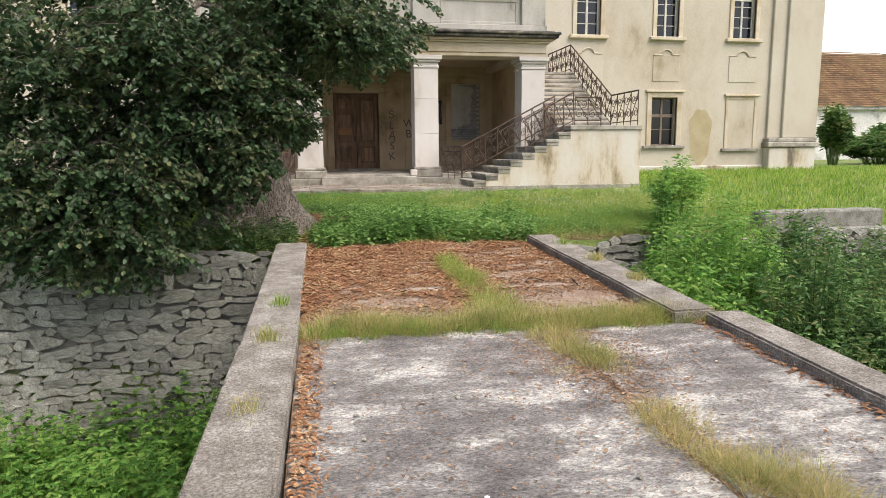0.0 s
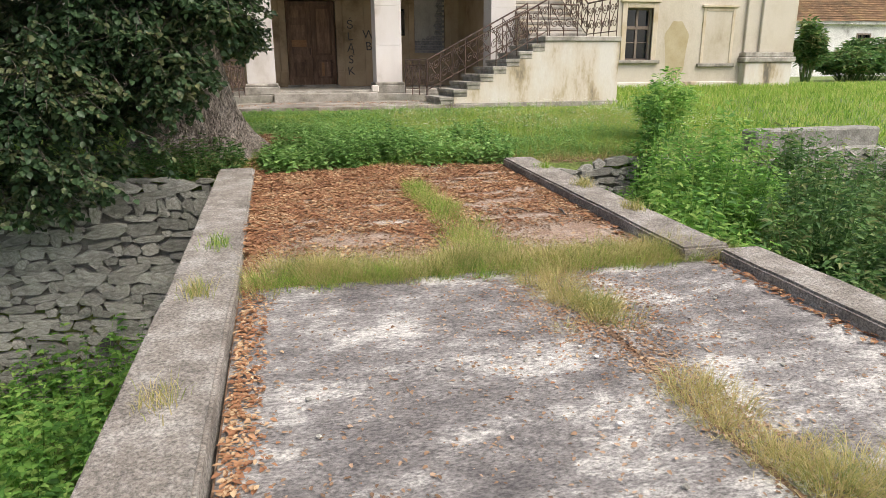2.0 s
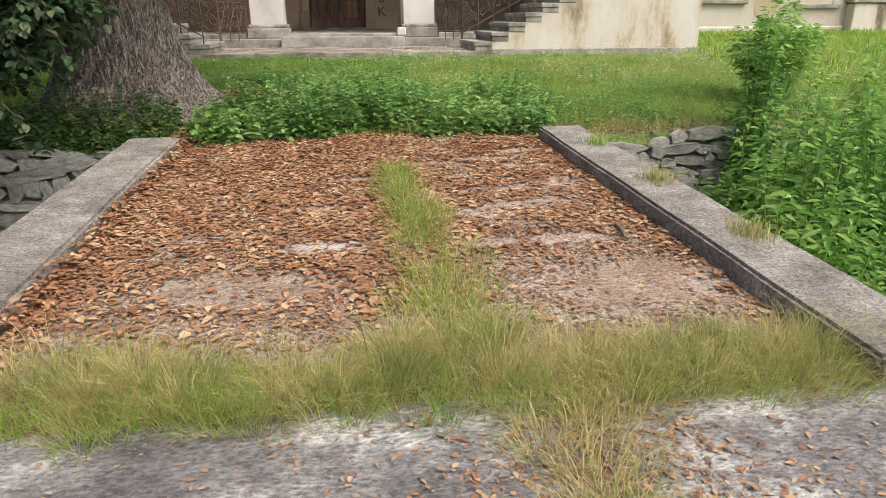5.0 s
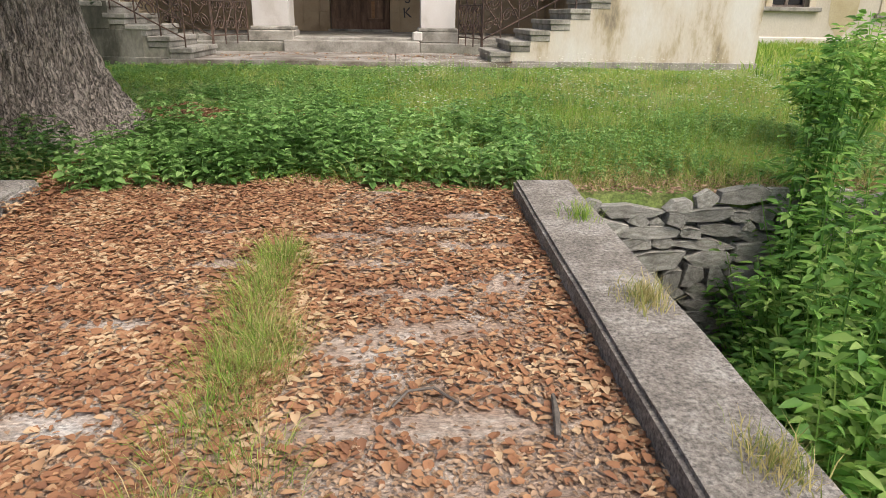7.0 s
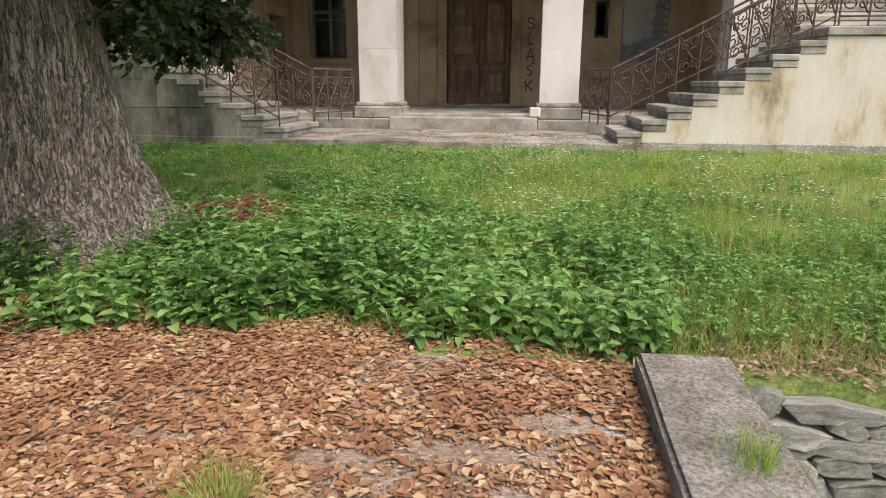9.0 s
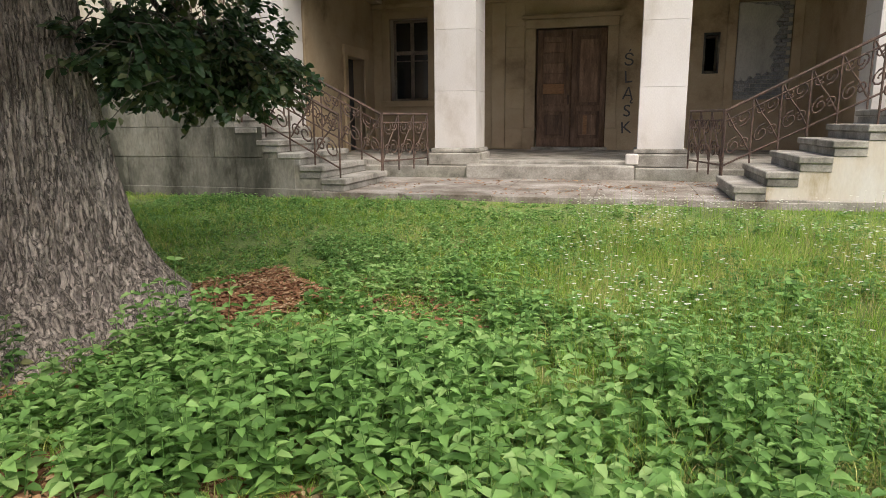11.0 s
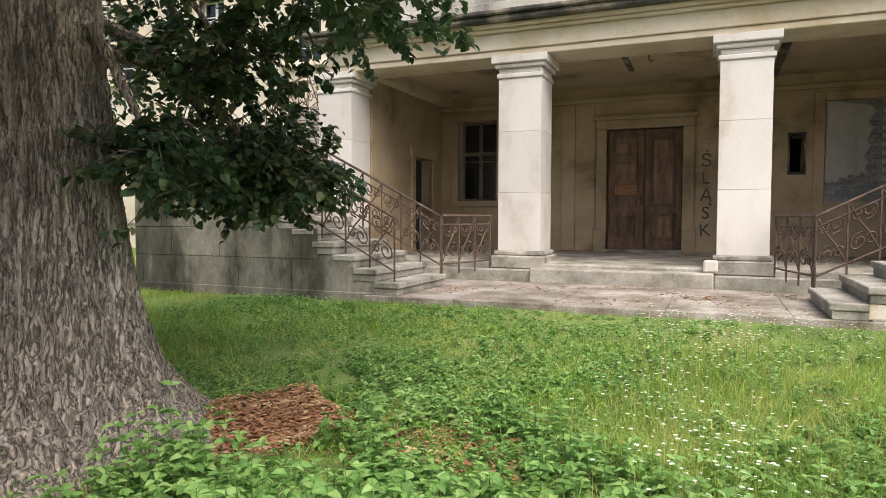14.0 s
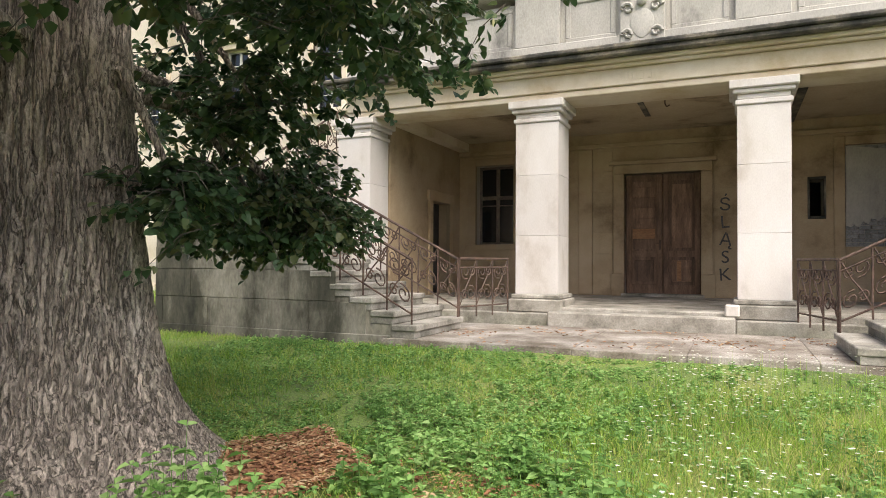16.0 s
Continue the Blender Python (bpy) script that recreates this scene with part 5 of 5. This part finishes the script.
x, y = scatter(9000, 0.7, 5.0, 6.5, 9.2)
keep = np.sin(x * 2.1 + 1.3 * np.sin(y * 2.2)) * np.sin(y * 2.7 + 0.4) > -0.35
x, y = x[keep], y[keep]
tagged(blades("wispy_grass", x, y, gz(x, y) - 0.02, rng.uniform(0.16, 0.42, len(x)), rng.uniform(0.0015, 0.0035, len(x)), rng.uniform(0.1, 0.7, len(x)), BLADE), "tall wispy thin grass among the weeds", "grass", kind="stuff")
x, y = scatter(7000, 0.9, 6.5, 6.6, 11.5)
tagged(blades("wispy_grass", x, y, gz(x, y) - 0.02, rng.uniform(0.12, 0.34, len(x)), rng.uniform(0.0015, 0.0035, len(x)), rng.uniform(0.1, 0.7, len(x)), DRYBLADE), "pale dry grass stalks standing in the lawn", "grass", kind="stuff")
# white flowers
k = 170
fx, fy = rng.uniform(0.9, 7.6, k), rng.uniform(8.2, 12.7, k)
hx, hy = [], []
for a, b in zip(fx, fy):
    c = rng.integers(5, 22)
    hx.append(a + rng.normal(size=c) * 0.16)
    hy.append(b + rng.normal(size=c) * 0.13)
hx, hy = np.concatenate(hx), np.concatenate(hy)
n = len(hx)
hz = gz(hx, hy) + rng.uniform(0.13, 0.3, n)
B = np.repeat(np.stack([hx, hy, hz], 1), 6, axis=0)
ang = np.tile(np.arange(6) * np.pi / 3, n) + np.repeat(rng.random(n), 6)
W = unit(np.stack([np.cos(ang), np.sin(ang), np.full(6 * n, 0.25)], 1))
N = np.tile(np.array([[0.0, 0.0, 1.0]]), (6 * n, 1)) + rng.normal(size=(6 * n, 3)) * 0.1
S = np.repeat(rng.uniform(0.009, 0.017, n), 6)
flowers = tagged(empty("meadow_flowers", 3.0, 10.0, 0.9), "small white flower heads scattered through the lawn", "flowers", kind="stuff")
leaf_cloud("petals", B, W, unit(N), S, S * 0.7, PETAL, flowers)
blades("flower_stems", hx, hy, gz(hx, hy), hz - gz(hx, hy), np.full(n, 0.004), np.full(n, 0.02), BLADE, flowers)


# grass in the joints of the deck
def deck_grass(name, label, x, y, h0, h1, lean, material, lift=-0.02):
    n = len(x)
    return tagged(blades(name, x, y, 0.2 + 0.037 * y + lift, rng.uniform(h0, h1, n) * rng.uniform(0.6, 1, n), rng.uniform(0.003, 0.006, n), rng.uniform(*lean, n), material), label, "grass", kind="stuff")


def tufts(name, label, cx, cy, per, reach, h0, h1, lean, material):
    """Tufts that fan out from their roots, with thin blades."""
    k = len(cx)
    size = np.repeat(rng.uniform(0.5, 1.15, k), per)
    ang, q = rng.uniform(0, 2 * np.pi, k * per), np.sqrt(rng.random(k * per))
    x = np.repeat(cx, per) + reach * size * q * np.cos(ang)
    y = np.repeat(cy, per) + reach * size * q * np.sin(ang)
    m = len(x)
    h = rng.uniform(h0, h1, m) * size * (1.1 - 0.45 * q)
    tall = rng.random(m) < 0.012
    h = np.where(tall, h * 1.7, h)
    ok = x > KL1 + 0.02
    x, y, h, q, ang = x[ok], y[ok], h[ok], q[ok], ang[ok]
    return tagged(blades(name, x, y, 0.18 + 0.037 * y, h, rng.uniform(0.0018, 0.004, len(x)), rng.uniform(*lean, len(x)) * (0.4 + q), material, None, ang), label, "grass", kind="stuff")


k = 190
x = rng.uniform(-1.5, 2.2, k)
tufts("joint_grass", "tufty yellow-green grass growing in the cross joint", x, 1.98 - 0.05 * x + rng.normal(size=k) * 0.11 + 0.04 * np.sin(x * 5), 110, 0.12, 0.11, 0.29, (0.3, 1.3), DRYBLADE)
k = 110
x = rng.uniform(-1.5, 2.1, k)
tufts("joint_grass", "green grass at the foot of the cross joint tufts", x, 1.86 - 0.05 * x + rng.normal(size=k) * 0.07, 60, 0.09, 0.08, 0.22, (0.3, 1.2), BLADE)
k = 150
y = 2.15 + 2.95 * rng.random(k) ** 1.2
x = 0.44 - 0.03 * (y - 2.5) + rng.normal(size=k) * (0.15 - 0.036 * (y - 2.2))
tufts("joint_grass", "thin green grass along the lengthwise joint", x, y, 36, 0.12, 0.08, 0.25, (0.2, 1.2), BLADE)
tufts("joint_grass", "dry stalks along the lengthwise joint", x[:110] + 0.03, y[:110], 34, 0.14, 0.08, 0.25, (0.3, 1.2), DRYBLADE)
for cx, cy, sx, sy, k in ((0.64, 1.35, 0.12, 0.28, 26), (0.76, 0.9, 0.08, 0.16, 18), (0.76, -0.2, 0.07, 0.12, 9), (0.84, -0.75, 0.08, 0.2, 22), (1.0, -1.4, 0.15, 0.3, 44), (1.05, -2.3, 0.18, 0.4, 36)):
    tufts("grass_tuft", "dry grass tuft in the deck joint", cx + rng.normal(size=k) * sx, cy + rng.normal(size=k) * sy, 85, 0.12, 0.08, 0.25, (0.4, 1.4), DRYBLADE)
for cx, cy, n, m, lf in ((2.21, 5.35, 170, BLADE, 0.1), (2.19, 4.15, 300, DRYBLADE, 0.1), (2.2, 3.0, 280, DRYBLADE, 0.1), (-1.8, 1.5, 160, DRYBLADE, 0.13), (-1.82, 0.1, 90, DRYBLADE, 0.13), (-1.75, 2.6, 120, BLADE, 0.13), (2.3, 1.75, 500, DRYBLADE, 0.0)):
    deck_grass("kerb_tuft", "small grass tuft rooted in the concrete kerb", cx + rng.normal(size=n) * 0.05, cy + rng.normal(size=n) * 0.07, 0.06, 0.2, (0.2, 0.9), m, lf)

# fallen leaves
def litter(name, label, x, y, z, size0, size1):
    n = len(x)
    a = rng.uniform(0, 2 * np.pi, n)
    w = np.stack([np.cos(a), np.sin(a), rng.normal(size=n) * 0.12], 1)
    nn = rng.normal(size=(n, 3)) * 0.15
    nn[:, 2] += 1
    s = rng.uniform(size0, size1, n)
    return tagged(leaf_cloud(name, np.stack([x, y, z], 1), unit(w), unit(nn), s, s * rng.uniform(0.4, 0.75, n), LITTER, None, 0.13), label, "leaves", kind="stuff")


BARE = ((-0.6, 2.95, 0.55, 0.2), (-0.2, 3.45, 0.3, 0.1), (1.5, 2.75, 0.55, 0.3), (-1.0, 3.7, 0.2, 0.08), (1.3, 3.4, 0.35, 0.1), (1.55, 5.7, 0.26, 0.1), (0.65, 5.34, 0.22, 0.08), (1.2, 5.45, 0.3, 0.07), (-0.1, 5.42, 0.16, 0.06), (1.0, 6.3, 0.17, 0.1), (0.05, 4.9, 0.2, 0.07), (1.1, 4.5, 0.3, 0.08), (-0.8, 4.6, 0.25, 0.06), (1.2, 4.1, 0.3, 0.12), (0.85, 3.95, 0.22, 0.12), (1.65, 4.6, 0.22, 0.16), (0.9, 4.9, 0.2, 0.06), (1.5, 5.15, 0.3, 0.08), (-0.3, 4.2, 0.25, 0.07), (0.8, 3.4, 0.2, 0.1))


def cover(x, y):
    """How much of the far deck the leaves hide: full, but for swept patches."""
    c = np.ones_like(x)
    jag = 0.3 * np.sin(x * 17 + 3 * np.sin(y * 9)) * np.sin(y * 23 + x * 5)
    for bx_, by_, sx_, sy_ in BARE:
        d = ((x - bx_) / sx_) ** 2 + ((y - by_) / sy_) ** 2 + jag
        c *= np.clip(0.1 + 0.9 * (d - 0.5), 0.1, 1)
    return c


n = 68000
x, y = rng.uniform(KL1 + 0.02, KR0, n), rng.uniform(2.3, 6.75, n)
dens = np.clip((y - 2.3) / 1.9, 0.08, 1) * cover(x, y) * np.where(x > 0.6, 0.55, 1.0) * np.where((x > 0.6) & (y < 3.2), 0.5, 1.0)
pat = 0.5 + 0.5 * np.sin(x * 4.1 + 2 * np.sin(y * 1.7)) * np.sin(y * 3.7 + x)
ok = rng.random(n) < np.clip(dens * (0.35 + 0.8 * pat), 0, 1)
x, y = x[ok], y[ok]
litter("fallen_leaves", "thick carpet of rusty brown fallen leaves on the deck", x, y, np.where(y < 6.3, 0.2 + 0.037 * y, gz(x, y)) + rng.uniform(0.006, 0.02, len(x)), 0.026, 0.066)
n = 130000
x, y = rng.uniform(KL1 + 0.01, KR0, n), rng.uniform(-4, 6.7, n)
ok = rng.random(n) < np.where(y > 2.1, 0.95 * cover(x, y) + 0.03, 0.06)
x, y = x[ok], y[ok]
bits = litter("leaf_debris", "crumbled brown leaf bits and twigs strewn over the deck", x, y, np.where(y < 6.3, 0.2 + 0.037 * y, gz(x, y)) + rng.uniform(0.003, 0.012, len(x)), 0.01, 0.034)
bits.data.materials[0] = DEBRIS
n = 4500
y = rng.uniform(-6, 3, n)
x = KL1 + 0.03 + np.abs(rng.normal(size=n)) * 0.08
litter("fallen_leaves", "brown leaves drifted along the kerb", x, y, 0.2 + 0.037 * y + rng.uniform(0.004, 0.025, n), 0.016, 0.046)
n = 1700
y = rng.uniform(2.6, 6.3, n)
x = KL1 + 0.01 + np.abs(rng.normal(size=n)) * 0.09
litter("fallen_leaves", "leaves heaped against the far kerb", x, y, 0.2 + 0.037 * y + 0.012 + np.clip(0.1 - 0.7 * (x - KL1), 0, 1) * rng.random(n), 0.028, 0.062)
n = 900
y = rng.uniform(-3, 6, n)
x = np.where(y > JOINT, KR0, KR0 + 0.33) - 0.03 - np.abs(rng.normal(size=n)) * 0.06
litter("fallen_leaves", "brown leaves drifted along the other kerb", x, y, 0.2 + 0.037 * y + rng.uniform(0.004, 0.03, n), 0.03, 0.06)
n = 1500
x, y = 0.75 + rng.normal(size=n) * 0.4, 1.0 + rng.normal(size=n) * 0.55
ok = (y < 1.9)
litter("fallen_leaves", "scattered brown leaves round the joint", x[ok], y[ok], 0.2 + 0.037 * y[ok] + 0.006, 0.012, 0.034)
n = 5000
y = rng.uniform(-3.2, 1.9, n)
x = 0.72 + 0.1 * np.clip(0.5 - y, 0, 2.5) + rng.normal(size=n) * (0.1 + 0.22 * np.exp(-((y - 1.1) / 0.5) ** 2))
bits = litter("leaf_debris", "brown leaf crumbs gathered along the joint", x, y, 0.2 + 0.037 * y + rng.uniform(0.003, 0.01, n), 0.012, 0.036)
bits.data.materials[0] = DEBRIS
n = 7500
a, q = rng.uniform(0, 2 * np.pi, n), np.sqrt(rng.random(n))
x, y = -1.3 + (0.5 + 0.14 * np.sin(3 * a)) * q * np.cos(a) - 0.1 * np.sin(a), 8.75 + (0.72 + 0.12 * np.sin(4 * a + 1)) * q * np.sin(a)
litter("fallen_leaves", "rusty fallen leaves at the foot of the tree", x, y, gz(x, y) + rng.uniform(0.02, 0.06, n), 0.022, 0.058)
n = 700
x, y = -0.1 + rng.normal(size=n) * 0.4, 8.9 + rng.normal(size=n) * 0.3
litter("fallen_leaves", "sparse brown leaves among the lawn weeds", x, y, gz(x, y) + rng.uniform(0.02, 0.06, n), 0.022, 0.055)
n = 1300
x, y = rng.uniform(-3.2, -1.3, n), rng.uniform(6.4, 7.4, n)
litter("fallen_leaves", "fallen leaves on the bank beside the trunk", x, y, gz(x, y) + rng.uniform(0.02, 0.06, n), 0.04, 0.09)
n = 1100
x, y = rng.uniform(-2.5, 3.0, n), 13.05 + 2.5 * rng.random(n)
ok = np.sin(x * 2.6 + 1) * np.sin(y * 2.9 + 0.7 * x) > rng.uniform(-0.2, 0.7, n)
x, y = x[ok], y[ok]
n = len(x)
litter("fallen_leaves", "dead leaves on the paving before the porch", x, y, np.full(n, G + 0.014), 0.03, 0.07)
n = 2200
x, y = rng.uniform(2.3, 5.2, n), rng.uniform(6.22, 6.75, n)
bits = litter("leaf_debris", "dry leaf crumbs on the earth above the moat wall", x, y, gz(x, y) + rng.uniform(0.01, 0.04, n), 0.015, 0.05)
bits.data.materials[0] = DEBRIS
tagged(part("fallen_stick", tube([(1.6, 3.3, DECK(3.3) + 0.02), (1.62, 3.42, DECK(3.4) + 0.035), (1.64, 3.56, DECK(3.5) + 0.02)], [0.012, 0.014, 0.008], 6), TWIG), "short dark stick lying on the deck", "stick")

# ---- background ----
barn = tagged(empty("outbuilding", 40, 42, 1), "long whitewashed outbuilding with a mossy tiled roof", "house")
bh = [(24 + 4.4 * i, 25.1 + 4.4 * i, 3.3, 4.5) for i in range(9)]
part("wall", wall_with_holes(20, 66, 40, 40.4, 0.4, 5.2, bh), LIMEWASH, barn)
part("wall", boxes([(20, 20.4, 40.4, 50, 0.4, 5.2), (65.6, 66, 40.4, 50, 0.4, 5.2), (20, 66, 50, 50.4, 0.4, 5.2), (20.4, 65.6, 43, 43.1, 0.4, 5.2)]), LIMEWASH, barn)
for a, b, c, d in bh:
    wn_ = part("window", boxes([(a, b, 40.2, 40.23, c, d)]), GLASS, barn)
    part("window_frame", boxes([(a - 0.1, a, 39.95, 40.2, c - 0.1, d + 0.1), (b, b + 0.1, 39.95, 40.2, c - 0.1, d + 0.1), (a, b, 39.95, 40.2, d, d + 0.1), (a, b, 39.93, 40.2, c - 0.1, c), ((a + b) / 2 - 0.03, (a + b) / 2 + 0.03, 40.12, 40.19, c, d)]), GREYPAINT, wn_)
part("eave_board", box(19.6, 66.4, 39.7, 40.4, 5.2, 5.45, 0.03), LIMEWASH, barn)
rv_, rf_ = [], []
for r in range(26):
    for c in range(120):
        x0 = 19.5 + c * 0.392
        y0, z0 = 39.6 + r * 0.25, 5.45 + r * 0.19 + 0.02 * math.sin(c * 0.7)
        sag = -0.12 * math.sin(math.pi * (c % 60) / 60)
        b = len(rv_)
        rv_ += [(x0, y0 - 0.05, z0 + sag + 0.06), (x0 + 0.38, y0 - 0.05, z0 + sag + 0.06), (x0 + 0.38, y0 + 0.27, z0 + sag + 0.2), (x0, y0 + 0.27, z0 + sag + 0.2)]
        rf_.append((b, b + 1, b + 2, b + 3))
tl = soup("roof_tiles", rv_, rf_, ROOF, barn)
tagged(tl, "mossy red-brown roof tiles", kind="stuff")
rb2 = bmesh.new()
q = [rb2.verts.new(c) for c in ((19.5, 39.7, 5.4), (66.5, 39.7, 5.4), (66.5, 46.1, 10.25), (19.5, 46.1, 10.25), (66.5, 52.3, 5.4), (19.5, 52.3, 5.4))]
for f in ((0, 1, 2, 3), (3, 2, 4, 5), (1, 4, 2), (0, 3, 5), (0, 5, 4, 1)):
    rb2.faces.new([q[i] for i in f])
part("roof", rb2, ROOF, barn)
for x, y, r, h, n, m, lab in ((23.9, 25.0, 0.7, 3.2, 80, BRAMBLE, "slim dark evergreen shrub beside the house corner"), (26.5, 25.0, 1.8, 1.7, 120, BRAMBLE, "broad green shrub before the outbuilding"), (29.5, 27, 2.0, 2.4, 120, BRAMBLE, "tall leafy shrub with pale leaves"), (33, 28, 2.2, 1.9, 110, SHRUB, "green shrub before the outbuilding"), (37, 30, 2.4, 2.0, 100, BRAMBLE, "green shrub before the outbuilding")):
    s = shrub(x, y, 1.0, r, r, h, n, 0.34, m, lab)
barn.location.z -= 0.45
CLOUD = bpy.data.materials.new("white_cloud_sheet")
CLOUD.use_nodes = True
ce = CLOUD.node_tree.nodes["Principled BSDF"]
ce.inputs["Base Color"].default_value = (0.8, 0.8, 0.8, 1)
ce.inputs["Emission Color"].default_value = (0.98, 0.99, 1.0, 1)
ce.inputs["Emission Strength"].default_value = 0.6
cb = bmesh.new()
lo_, hi_ = [], []
for a in np.linspace(-70, 70, 29):
    cx, cy = 250 * math.sin(radians(a)), 250 * math.cos(radians(a))
    lo_.append(cb.verts.new((cx, cy, -5)))
    hi_.append(cb.verts.new((cx * 0.8, cy * 0.8, 190)))
for i in range(28):
    cb.faces.new((lo_[i], lo_[i + 1], hi_[i + 1], hi_[i]))
tagged(part("backdrop", cb, CLOUD), "plain white overcast sky in the distance", "sky", kind="structure")
# capped tube, the shade of its bore is in the dark colour
drain = tagged(part("drain_pipe", tube([(-3.65, 6.3, -1.72), (-3.65, 6.08, -1.72)], [0.09, 0.09], 12), DARK), "dark drain pipe mouth in the moat wall", "pipe")
tagged(part("bent_twig", tube([(1.02, 3.5, DECK(3.5) + 0.02), (1.08, 3.56, DECK(3.5) + 0.05), (1.18, 3.58, DECK(3.5) + 0.05), (1.27, 3.52, DECK(3.5) + 0.02)], 0.006, 5), TWIG), "thin bent twig lying among the leaves", "twig")
r_ = random.Random(11)
for i in range(26):
    cx, cy = r_.uniform(-1.2, 2.0), r_.uniform(-2.6, 1.4)
    sb = bmesh.new()
    bmesh.ops.create_icosphere(sb, subdivisions=1, radius=r_.uniform(0.008, 0.018))
    for v in sb.verts:
        v.co = Vector((v.co.x * r_.uniform(0.8, 1.3) + cx, v.co.y * r_.uniform(0.8, 1.3) + cy, v.co.z * 0.7 + DECK(cy) + 0.012))
    tagged(part("pebble", sb, WHITE_STONE if i % 4 == 0 else RUBBLE), "small loose stone lying on the concrete deck", "pebble", "loose stones on the deck")
